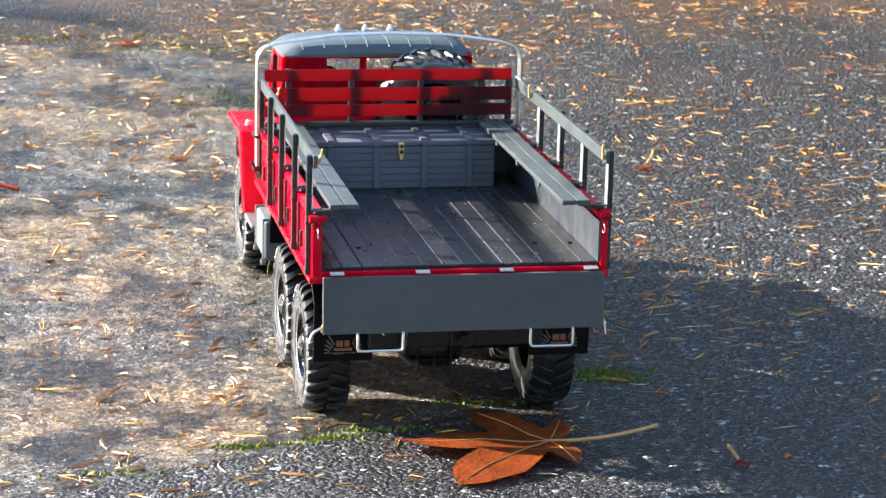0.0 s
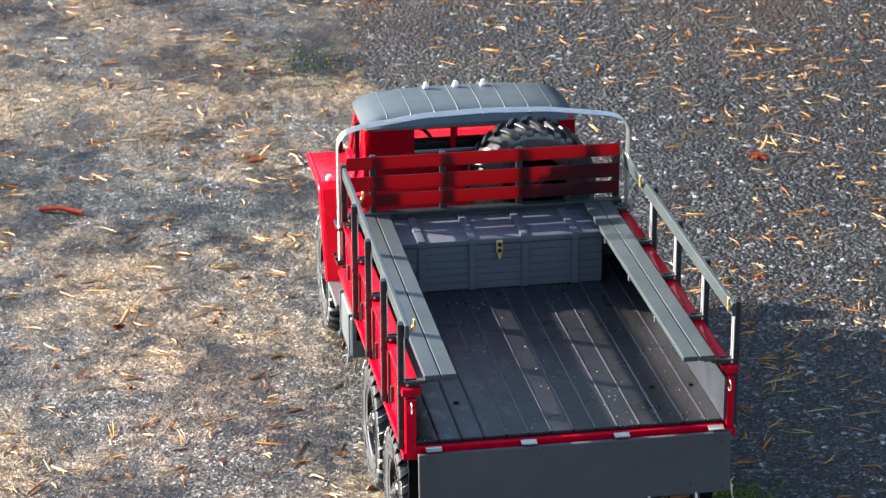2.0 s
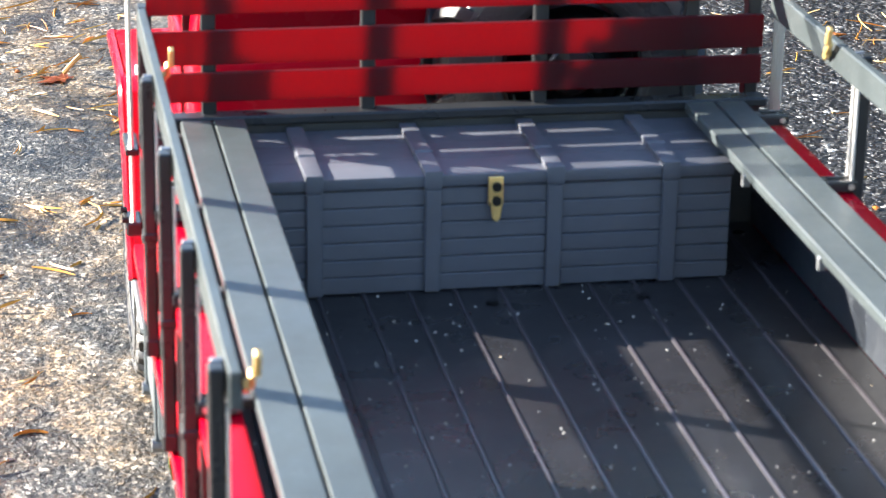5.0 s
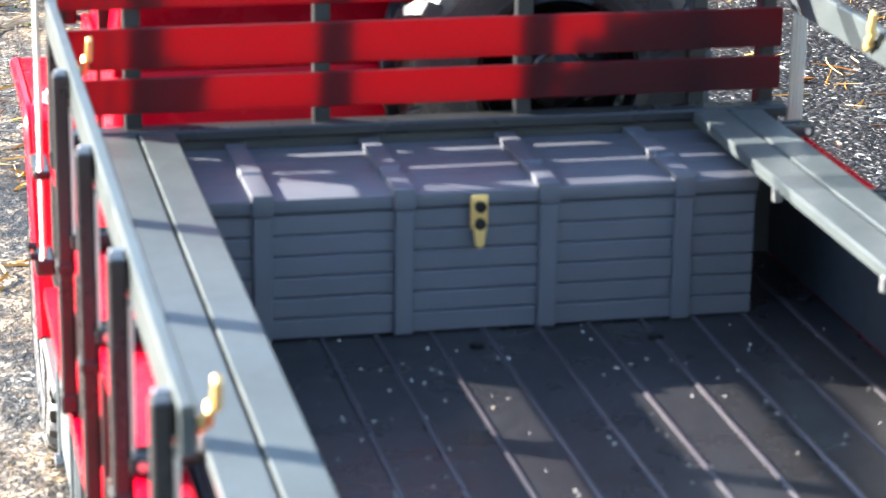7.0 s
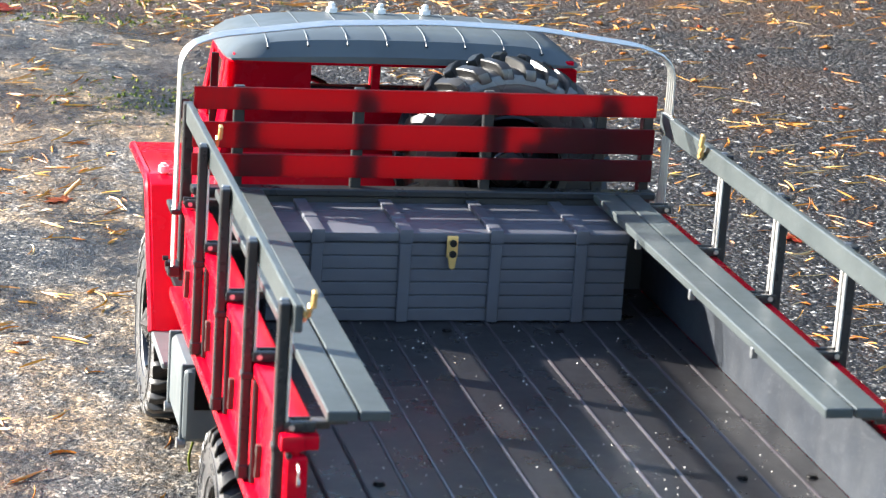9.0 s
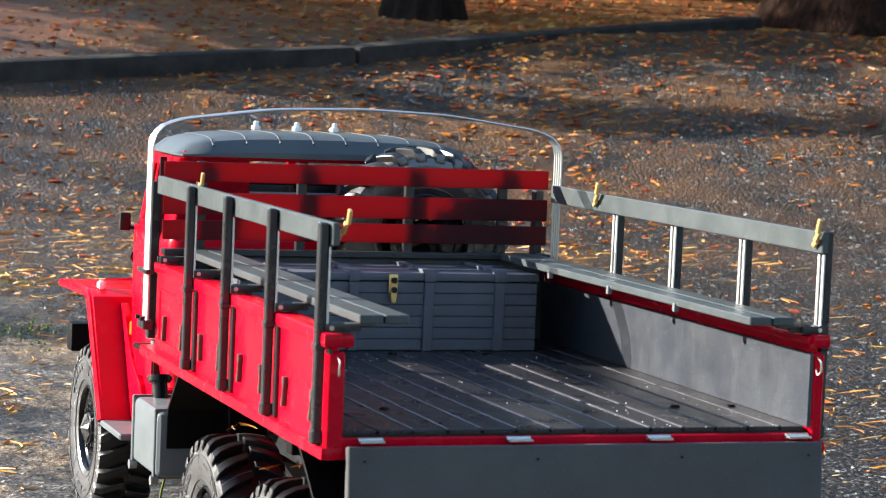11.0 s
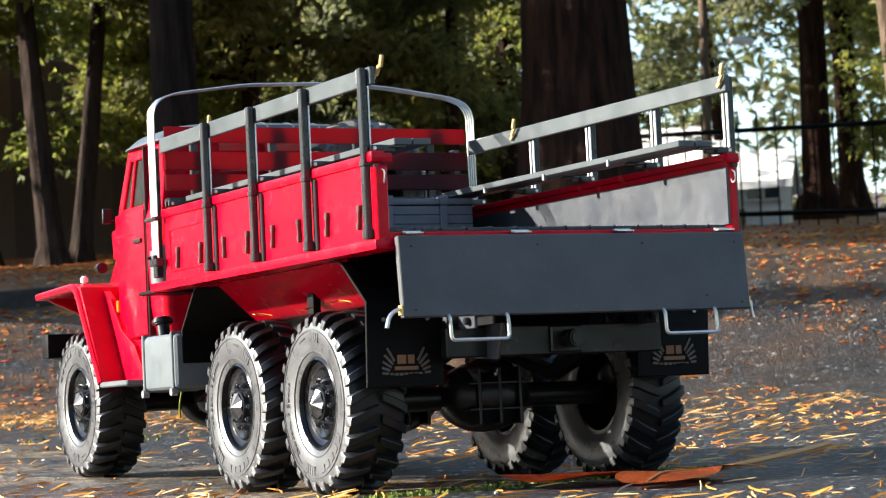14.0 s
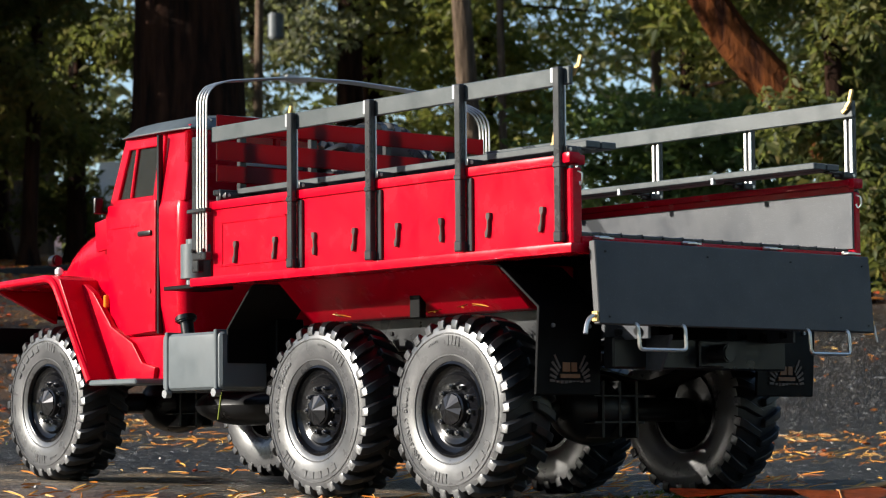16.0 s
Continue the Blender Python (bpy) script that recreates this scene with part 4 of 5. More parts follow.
low = [bm.verts.new((v.co.x, v.co.y, 2.865)) for v in rim]
for k in range(len(rim)):
    bm.faces.new((rim[k], low[k], low[(k + 1) % len(rim)], rim[(k + 1) % len(rim)]))
bm.faces.new(low)
bmesh.ops.recalc_face_normals(bm, faces=bm.faces)
roof = part("cab_roof", bm, ROOF, truck, "grey domed cab roof with pressed ribs")
for k in range(8):
    x = XC - 0.82 + 0.234 * k
    u = (x - XC) / 1.065
    pts = []
    for j in range(13):
        v = -0.93 + 1.86 * j / 12
        edge = (1 - abs(u) ** 5) * (1 - abs(v) ** 5)
        pts.append((x, 5.09 + 0.50 * math.copysign(abs(v) ** 0.9, v), 2.903 + 0.125 * edge ** 0.55 - 0.03 * u * u))
    part("roof_rib", tube(bmesh.new(), pts, 0.0075, 6), ROOF, roof)
for x in (-0.30, 0.0, 0.28):
    mk = part("roof_marker", cyl(bmesh.new(), (x, 5.36, 3.045), (0, 0, 1), 0.035, 0.05, 12, bevel=0.012), LAMP, roof, "clear roof marker lamp")
    part("marker_cap", cyl(bmesh.new(), (x, 5.36, 3.08), (0, 0, 1), 0.022, 0.025, 12, bevel=0.008), LAMP, mk)

# bonnet
bm = bmesh.new()
rings = []
for y, hw, top, low_z in ((5.70, 1.02, 2.27, 1.40), (5.95, 0.98, 2.27, 1.42), (6.3, 0.90, 2.24, 1.45), (6.65, 0.82, 2.18, 1.48), (6.9, 0.76, 2.09, 1.50), (7.05, 0.72, 1.98, 1.52), (7.12, 0.68, 1.85, 1.55)):
    pts = [(hw, low_z)] + [(hw - 0.30 + 0.30 * math.cos(radians(a)), top - 0.36 + 0.36 * math.sin(radians(a))) for a in range(0, 91, 15)]
    pts += [(-x, z) for x, z in pts[::-1]]
    rings.append([bm.verts.new((XC + x, y, z)) for x, z in pts])
for a, b in zip(rings, rings[1:]):
    for k in range(len(a)):
        bm.faces.new((a[k], a[(k + 1) % len(a)], b[(k + 1) % len(a)], b[k]))
bm.faces.new(rings[0]), bm.faces.new(rings[-1])
bmesh.ops.recalc_face_normals(bm, faces=bm.faces)
bonnet = part("bonnet", bm, RED, truck, "rounded glossy red bonnet")
part("grille", B(XC - 0.55, XC + 0.55, 7.10, 7.16, 1.5, 1.85, bevel=0.01), BLACK, bonnet)
part("bonnet_lamp", cyl(bmesh.new(), (-0.78, 6.95, 1.98), (0, 1, 0), 0.05, 0.1, 14, bevel=0.015), BLACK, bonnet)
bump = part("front_bumper", B(XC - 1.22, XC + 1.22, 7.30, 7.48, 1.20, 1.42, bevel=0.02, seg=2), SATIN, truck, "black front bumper beam")
for s in (-1, 1):
    part("bumper_iron", B(XC + s * 0.4 - 0.06, XC + s * 0.4 + 0.06, 6.9, 7.31, 1.15, 1.35, bevel=0.01), SATIN, bump)

# ---- crate on the bed ----
crate = thing("storage_crate", Vector((0.03, 3.5, 1.73)) * U, "slate-grey planked storage crate with brass latch, on the truck bed", "crate")
cb = part("crate_body", B(-0.955, 1.015, 3.185, 3.80, 1.731, 2.172, bevel=0.004), CRATE, crate)
for k in range(6):
    z = 1.733 + 0.0732 * k
    part("crate_board", B(-0.962, 1.022, 3.168, 3.188, z + 0.002, z + 0.0712, bevel=0.004), CRATE, cb)
    for x in (-0.968, 1.010):
        part("crate_end_board", B(x, x + 0.018, 3.20, 3.79, z + 0.002, z + 0.0712, bevel=0.004), CRATE, cb)
lid = part("crate_lid", B(-0.968, 1.028, 3.160, 3.81, 2.180, 2.228, bevel=0.005, seg=2), CRATE, crate)
bm = bmesh.new()
for x in (-0.70, -0.22, 0.28, 0.76):
    part("crate_batten", B(x - 0.033, x + 0.033, 3.148, 3.17, 1.732, 2.172, bevel=0.005), CRATE, cb)
    part("lid_batten", B(x - 0.036, x + 0.036, 3.144, 3.81, 2.176, 2.250, bevel=0.005, seg=2), CRATE, lid)
    part("strap_joint", B(x - 0.040, x + 0.040, 3.40, 3.47, 2.225, 2.256, bevel=0.006), CRATE, lid)
for y in (3.38, 3.60):
    part("lid_groove", B(-0.955, 1.015, y - 0.003, y + 0.003, 2.2225, 2.2295), CRATE, lid)
latch = part("crate_latch", B(0.000, 0.062, 3.128, 3.143, 2.10, 2.222, bevel=0.008, seg=2), BRASS, crate, "polished brass toggle latch")
bm = prism(bmesh.new(), [(0.004, 2.13), (0.058, 2.13), (0.048, 2.045), (0.031, 2.035), (0.014, 2.05)], 1, 3.112, 3.130, bevel=0.005)
part("latch_tongue", bm, BRASS, latch)
for z in (2.185, 2.125):
    part("latch_screw", cyl(bmesh.new(), (0.031, 3.112, z), (0, 1, 0), 0.02, 0.02, 12, bevel=0.005), BLACK, latch)

# ---- leaves, needles and moss on the drive ----
def leafy(name, stops, rough=0.55):
    m = mat(name, stops[0][1], rough)
    n = Nodes(m)
    rnd = n.t.nodes.new("ShaderNodeNewGeometry").outputs["Random Per Island"]
    n.set("Base Color", n.mix(n.math("MULTIPLY", n.noise(180.0, 4), 0.45), n.ramp(rnd, *stops), (0.05, 0.02, 0.01)))
    n.set("Roughness", rough)
    n.p.inputs["Specular IOR Level"].default_value = 0.2
    return m


NEEDLE = leafy("dry_needles", [(0.0, (0.50, 0.15, 0.015)), (0.35, (0.70, 0.27, 0.03)), (0.6, (0.78, 0.40, 0.07)), (0.8, (0.70, 0.52, 0.24)), (0.95, (0.32, 0.09, 0.02)), (1.0, (0.75, 0.65, 0.45))], 0.45)
CHIP = leafy("pale_chips", [(0.0, (0.55, 0.52, 0.47)), (0.6, (0.74, 0.72, 0.68)), (1.0, (0.5, 0.4, 0.28))])
DRYLEAF = leafy("small_dry_leaves", [(0.0, (0.35, 0.10, 0.02)), (0.4, (0.50, 0.18, 0.03)), (0.7, (0.45, 0.05, 0.02)), (1.0, (0.6, 0.36, 0.12))])
MOSS = leafy("green_moss", [(0.0, (0.05, 0.09, 0.01)), (0.6, (0.12, 0.17, 0.02)), (1.0, (0.22, 0.24, 0.05))], 0.9)
rng = random.Random(7)


def stuff(name, verts, faces, material, label, category):
    me = bpy.data.meshes.new(name)
    me.from_pydata(verts, [], faces)
    me.materials.append(material)
    me.update()
    return tagged(new(name, me), label, category, kind="stuff")


def add_needle(vs, fs, x, y, z, a, ln, w, bend, lift):
    """A curved three-sided sliver lying on the drive."""
    base = len(vs)
    k = 4
    for i in range(k + 1):
        t = i / k - 0.5
        aa = a + bend * t
        px, py = x + ln * t * math.cos(a + bend * t * 0.5), y + ln * t * math.sin(a + bend * t * 0.5)
        ww = w * (1 - (2 * t) ** 2 * 0.55)
        nx, ny = -math.sin(aa) * ww, math.cos(aa) * ww
        zz = z + lift * (t + 0.5) + 0.0004
        vs += [(px - nx, py - ny, zz), (px + nx, py + ny, zz), (px, py, zz + ww * 1.5)]
    for i in range(k):
        b = base + 3 * i
        fs += [(b, b + 2, b + 5, b + 3), (b + 1, b + 4, b + 5, b + 2), (b, b + 3, b + 4, b + 1)]


def needles(count, area, size, name, seed, even=False, stout=1.0):
    r = random.Random(seed)
    vs, fs = [], []
    made = 0
    while made < count:
        x, y = area(r)
        # clumps: needles gather in drifts
        if not even and noise.noise(Vector((x * 2.3, y * 2.3, 4.0))) + 0.35 < r.random() * 0.9:
            continue
        if -0.1 < x < 0.11 and 0.12 < y < 0.55 and r.random() < 0.8:
            continue
        z = ground_h(x, y)
        a = r.gauss(0.15, 0.9)
        ln = size * r.choice((0.35, 0.5, 0.7, 1.0, 1.3)) * r.uniform(0.8, 1.2)
        add_needle(vs, fs, x, y, z, a, ln, stout * 0.00044 * (size / 0.022) ** 0.7 * r.uniform(0.7, 1.35), r.gauss(0, 0.8), r.choice((0, 0, 0.0015, 0.004)))
        made += 1
        if r.random() < 0.3:
            add_needle(vs, fs, x + ln * 0.1, y, z, a + r.gauss(0, 0.5), ln * 0.9, 0.0006, r.gauss(0, 0.6), 0.003)
    return stuff(name, vs, fs, NEEDLE, "scattered dry orange and tan needles on the drive", "needles")


needles(6200, lambda r: (r.uniform(-1.2, 1.5), r.uniform(-0.75, 2.2)), 0.020, "fallen_needles", 11)
needles(8500, lambda r: (r.uniform(-1.0, 3.6), r.uniform(1.5, 3.6)), 0.021, "fallen_needles", 12)
needles(6500, lambda r: (r.uniform(-1.5, 6.0), r.uniform(2.6, 6.5)), 0.027, "fallen_needles", 13)

needles(520, lambda r: (r.uniform(-0.66, -0.08), r.uniform(-0.1, 1.35)), 0.021, "fallen_needles", 15, True, 1.6)
needles(800, lambda r: (r.uniform(0.25, 2.2), r.uniform(0.45, 1.9)), 0.021, "fallen_needles", 14)


def chips(count, area, size, material, name, label, seed, flat):
    """Small flat bits: chips of stone, seed husks, leaf scraps."""
    r = random.Random(seed)
    vs, fs = [], []
    for _ in range(count):
        x, y = area(r)
        z = ground_h(x, y)
        a, s = r.uniform(0, 6.3), size * r.uniform(0.5, 1.5)
        b = len(vs)
        h = s * flat
        for k in range(5):
            q = a + k * 1.2566
            rr = s * r.uniform(0.5, 1.0) * (1.6 if k in (0, 2) else 0.8)
            vs += [(x + rr * math.cos(q), y + rr * math.sin(q), z + h * r.uniform(0.1, 1.2)), ]
        vs += [(x, y, z + h * 1.5), (x, y, z - 0.0005)]
        for k in range(5):
            fs += [(b + k, b + (k + 1) % 5, b + 5), (b + (k + 1) % 5, b + k, b + 6)]
    return stuff(name, vs, fs, material, label, name.replace("_", " "))


chips(520, lambda r: (r.uniform(-1.2, 1.4), r.uniform(-0.6, 2.2)), 0.0016, CHIP, "pale_chips", "tiny pale husks and stone chips on the drive", 3, 0.5)
chips(150, lambda r: (r.uniform(-1.2, 1.6), r.uniform(-0.3, 2.6)), 0.0030, DRYLEAF, "leaf_scraps", "small red-brown leaf scraps on the drive", 5, 0.5)
chips(420, lambda r: (r.uniform(0.3, 2.2), r.uniform(0.5, 2.2)), 0.0042, DRYLEAF, "leaf_scraps", "small orange leaf scraps on the coarse drive", 8, 0.4)
chips(10500, lambda r: (r.uniform(-0.9, 1.0) + abs(r.gauss(0, 1.6)), r.uniform(1.9, 5.0)), 0.0062, DRYLEAF, "leaf_scraps", "orange leaf scraps scattered over the drive", 6, 0.35)

# dust on the bed's boards and a few needles caught on the tyres
r = random.Random(17)
vs, fs = [], []
for _ in range(420):
    x, y, q, a = r.uniform(-1.2, 1.25), 3.8 * r.random() ** 1.3, 0.0035 * r.uniform(0.6, 2.0), r.uniform(0, 6.3)
    b = len(vs)
    vs += [((x + q * math.cos(a + 1.57 * k)) * U, (y + q * math.sin(a + 1.57 * k)) * U, 1.7302 * U) for k in range(4)] + [(x * U, y * U, (1.7302 + q) * U)]
    fs += [(b + k, b + (k + 1) % 4, b + 4) for k in range(4)]
stuff("dust_specks", vs, fs, CHIP, "tiny pale dust specks on the bed's dark boards", "dust")
vs, fs = [], []
for x, y, z, a in ((-1.06, 1.33, 1.312, 0.3), (-1.02, 1.20, 1.312, 1.9), (-1.10, 2.66, 1.315, 0.8), (-1.20, 1.45, 1.28, 0.1), (-0.98, 2.75, 1.31, 2.4)):
    add_needle(vs, fs, x * U, y * U, z * U, a, 0.011, 0.0004, 0.9, 0.002)
    add_needle(vs, fs, x * U, (y + 0.02) * U, z * U, a + 0.7, 0.008, 0.0004, -0.8, 0.001)
stuff("caught_needles", vs, fs, NEEDLE, "a few orange needles lying on the tyres", "needles")

# moss along the broken edge of the slab
vs, fs = [], []
r = random.Random(21)
spots = [(-1.11, 0.30, 0.13, 0.03, 170), (-1.97, 0.12, 0.11, 0.035, 130), (-0.55, 0.50, 0.22, 0.04, 70), (0.45, 1.2, 0.3, 0.08, 120), (2.0, 1.95, 0.22, 0.14, 420), (-1.55, 0.18, 0.2, 0.03, 40), (-3.3, -0.5, 0.3, 0.06, 60),
         (-3.4, 19.2, 2.6, 0.18, 520), (-0.9, 18.3, 0.9, 0.15, 200), (-0.4, 14.8, 0.35, 0.5, 160), (1.5, 13.5, 0.6, 0.5, 80)]
for cx, cy, sx, sy, cnt in spots:
    for _ in range(cnt):
        x, y = cx + r.gauss(0, sx), cy + r.gauss(0, sy)
        y += 0.4 * sy * math.sin(x * 5)
        z = ground_z(y)
        a, s = r.uniform(0, 6.3), r.uniform(0.010, 0.028)
        b = len(vs)
        vs += [((x + s * math.cos(a)) * U, (y + s * math.sin(a)) * U, z * U), ((x + s * math.cos(a + 2.1)) * U, (y + s * math.sin(a + 2.1)) * U, z * U),
               ((x + s * math.cos(a + 4.2)) * U, (y + s * math.sin(a + 4.2)) * U, z * U), ((x + r.gauss(0, 0.01)) * U, (y + r.gauss(0, 0.01)) * U, (z + s * r.uniform(0.6, 1.5)) * U)]
        fs += [(b, b + 1, b + 3), (b + 1, b + 2, b + 3), (b + 2, b, b + 3)]
stuff("moss", vs, fs, MOSS, "bright green moss along the slab's broken edge", "moss")

# the large fallen maple leaf behind the truck
MAPLE = mat("brown_maple_leaf", (0.33, 0.10, 0.03), 0.42)
n = Nodes(MAPLE)
n.set("Base Color", n.mix(n.grey(n.noise(60.0, 6, 0.65), 0.35, 0.7), n.mix(n.noise(14.0, 3), (0.36, 0.055, 0.010), (0.52, 0.120, 0.020)), (0.20, 0.042, 0.010)))
n.set("Roughness", n.grey(n.noise(120.0, 3), 0.3, 0.7, 0.3, 0.55))
n.bump(n.math("ADD", n.noise(220.0, 5), n.noise(45.0, 3)), 0.8, 0.0016)
VEIN = mat("tan_leaf_vein", (0.50, 0.22, 0.07), 0.5)
STALK = mat("tan_leaf_stalk", (0.52, 0.27, 0.10), 0.5)


def maple_leaf(name, c, turn, size, label, droop=0.0, material=None):
    """A five-lobed leaf with a curled, toothed edge, raised veins and a stalk; c in metres, size is its half span."""
    leaf = thing(name, c, label, "leaf")
    r = random.Random(int(size * 1e5))
    bm = bmesh.new()
    lobes = ((0, 1.0), (47, 1.04), (-58, 0.80), (102, 0.50), (-108, 0.48))
    nA, nR = 160, 7
    def radius(a):
        d = math.degrees(a)
        best = 0.0
        for la, ll in lobes:
            t = abs((d - la + 180) % 360 - 180)
            best = max(best, ll * max(0.0, 1 - 0.60 * (t / 28) ** 1.25))
        body = 0.47 * (0.60 + 0.40 * math.cos(a))
        tooth = 0.06 * (abs((d * 6 / 52) % 2 - 1) - 0.5)
        return (max(best, body) + tooth * (0.4 + best)) * (1 + 0.10 * noise.noise(Vector((math.cos(a) * 5, math.sin(a) * 5, size * 50))) + 0.05 * noise.noise(Vector((math.cos(a) * 14, math.sin(a) * 14, 3.0))))
    rot = Matrix.Rotation(turn, 4, "Z")
    def place(x, y):
        rr = math.hypot(x, y)
        z = 0.028 * size + 0.05 * size * noise.noise(Vector((x * 2.3, y * 2.3, size * 90))) + 0.05 * size * max(0, rr - 0.55) * math.sin(5 * math.atan2(y, x) + 1) + 0.025 * size
        p = rot @ Vector((x * size, y * size, 0))
        return Vector((c[0] + p.x, c[1] + p.y, c[2] + max(0.0006, z))) / U
    mid = bm.verts.new(place(0, 0))
    rings = []
    for j in range(1, nR + 1):
        row = []
        for k in range(nA):
            a = -math.pi + 2 * math.pi * k / nA
            q = radius(a) * j / nR
            row.append(bm.verts.new(place(q * math.cos(a), q * math.sin(a))))
        rings.append(row)
    for k in range(nA):
        bm.faces.new((mid, rings[0][k], rings[0][(k + 1) % nA]))
    for a, b in zip(rings, rings[1:]):
        for k in range(nA):
            bm.faces.new((a[k], b[k], b[(k + 1) % nA], a[(k + 1) % nA]))
    bmesh.ops.solidify(bm, geom=bm.faces[:], thickness=0.006)
    blade = part("leaf_blade", bm, material or MAPLE, leaf)
    for la, ll in lobes:
        a = radians(la)
        pts = [place(ll * 0.92 * t * math.cos(a), ll * 0.92 * t * math.sin(a)) + Vector((0, 0, 0.004)) for t in [i / 8 for i in range(9)]]
        part("leaf_vein", tube(bmesh.new(), pts, 0.0034 * size / 0.07, 5), VEIN, blade)
    p0, p1 = place(-0.02, 0), None
    pts = []
    for i in range(8):
        t = i / 7
        p = rot @ Vector((-0.72 * size * t, 0.16 * size * t * (1 - t) * 2, 0))
        pts.append((Vector((c[0] + p.x, c[1] + p.y, c[2] + 0.005 + 0.012 * t)) / U))
    part("leaf_stalk", tube(bmesh.new(), pts, 0.018, 7), STALK, leaf, "long tan leaf stalk")
    return leaf


maple_leaf("maple_leaf", (0.074, -0.016, 0.0), radians(176), 0.118, "large orange-brown dried maple leaf with a long stalk, on the asphalt")
RUSSET = leafy("russet_leaf", [(0.0, (0.36, 0.03, 0.02)), (1.0, (0.42, 0.05, 0.02))], 0.4)
k = 0
for x, y, s, lab in ((-1.72, 18.6, 0.030, "curled dark red fallen leaf on the drive"), (-1.45, 11.2, 0.016, "small curled orange-brown leaf on the slab"), (4.75, 10.4, 0.018, "small dark red leaf on the coarse asphalt"), (0.8, 17.4, 0.014, "small orange leaf beside the slab"),
                     (2.5, -0.9, 0.013, "small rust-red leaf on the asphalt"), (4.6, -0.5, 0.016, "curled rust-brown leaf on the asphalt"), (-3.4, 6.6, 0.010, "tiny dark curled leaf on the slab")):
    k += 1
    maple_leaf("fallen_leaf", (x * U, y * U, ground_z(y) / 12), 1.3 * k, s, lab, material=RUSSET if "red" in lab else MAPLE)
# thin red twig
twig = part("red_twig", tube(bmesh.new(), [(-4.2, 9.95, ground_z(9.95) + 0.03), (-3.95, 9.9, ground_z(9.9) + 0.05), (-3.7, 9.75, ground_z(9.75) + 0.03)], 0.03, 6), RUSSET, thing("twig", (-3.95 * U, 9.9 * U, ground_z(9.9) * U), "short red-brown twig lying on the slab", "twig"))
# grass blade caught under the tank
blade = thing("grass_blade", (-1.22 * U, 3.9 * U, 0.80 * U), "thin yellow-green blade of grass hanging from the tank", "grass")
part("blade", tube(bmesh.new(), arc([(-1.22, 3.90, 0.80), (-1.25, 3.88, 0.70), (-1.23, 3.93, 0.60)], 0.05), 0.008, 5), MOSS, blade)

# ---- trees, fences and houses round the drive ----
def bark(name, a, b):
    m = mat(name, a, 0.9, 0.0, 0.1)
    n = Nodes(m)
    st = n.add("ShaderNodeMapping", Vector=n.coord)
    st.inputs["Scale"].default_value = (22.0, 22.0, 3.0)
    f = n.add("ShaderNodeTexNoise", Vector=st.outputs[0], Scale=1.0, Detail=6.0, Roughness=0.65).outputs["Fac"]
    n.set("Base Color", n.mix(n.grey(f, 0.35, 0.68), a, b))
    n.bump(f, 0.9, 0.02)
    return m


BARK = bark("dark_fir_bark", (0.007, 0.004, 0.003), (0.050, 0.022, 0.013))
BARKM = bark("brown_fir_bark", (0.008, 0.005, 0.004), (0.030, 0.019, 0.014))
BARKL = bark("pale_pine_bark", (0.07, 0.05, 0.035), (0.24, 0.17, 0.12))
BARKD = bark("grey_brown_bark", (0.012, 0.008, 0.006), (0.052, 0.033, 0.024))
MADRONE = bark("orange_madrone_bark", (0.022, 0.007, 0.004), (0.19, 0.058, 0.014))


def foliage(name, *stops):
    m = mat(name, stops[0][1], 0.6)
    n = Nodes(m)
    rnd = n.t.nodes.new("ShaderNodeNewGeometry").outputs["Random Per Island"]
    col = n.ramp(rnd, *stops)
    n.set("Base Color", col)
    thin = n.add("ShaderNodeBsdfTranslucent", Color=n.mix(0.6, col, (0.24, 0.26, 0.06), "ADD"))
    both = n.t.nodes.new("ShaderNodeMixShader")
    both.inputs[0].default_value = 0.5
    n.t.links.new(n.p.outputs[0], both.inputs[1])
    n.t.links.new(thin.outputs[0], both.inputs[2])
    n.t.links.new(both.outputs[0], n.t.nodes["Material Output"].inputs[0])
    return m


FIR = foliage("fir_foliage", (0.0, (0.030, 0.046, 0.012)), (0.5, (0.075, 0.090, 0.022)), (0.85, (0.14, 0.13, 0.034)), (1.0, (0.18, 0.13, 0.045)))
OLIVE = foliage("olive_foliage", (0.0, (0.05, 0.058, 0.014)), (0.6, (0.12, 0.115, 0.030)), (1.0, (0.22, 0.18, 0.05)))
# LIME and SAGE: sunlight on the crowns put into paler leaf colours
LIME = foliage("sunlit_yellow_green_foliage", (0.0, (0.06, 0.085, 0.016)), (0.6, (0.16, 0.18, 0.03)), (1.0, (0.28, 0.24, 0.05)))
SAGE = foliage("sunlit_grey_green_foliage", (0.0, (0.06, 0.075, 0.045)), (0.6, (0.13, 0.14, 0.085)), (1.0, (0.24, 0.22, 0.13)))
HEDGE = foliage("hedge_foliage", (0.0, (0.02, 0.05, 0.012)), (0.7, (0.05, 0.10, 0.02)), (1.0, (0.09, 0.14, 0.03)))


def clump(vs, fs, p, s, r, droop=0.0):
    """A spray of four narrow bent tufts."""
    for _ in range(4):
        d = Vector((r.gauss(0, 1), r.gauss(0, 1), r.gauss(-droop, 0.6))).normalized()
        side = d.cross(Vector((r.gauss(0, 1), r.gauss(0, 1), r.gauss(0, 1)))).normalized() * s * 0.18
        tip = p + d * s
        mid = p + d * s * 0.5 + Vector((0, 0, s * 0.12))
        b = len(vs)
        vs += [tuple(p), tuple(mid - side), tuple(tip), tuple(mid + side)]
        fs += [(b, b + 1, b + 2), (b, b + 2, b + 3)]


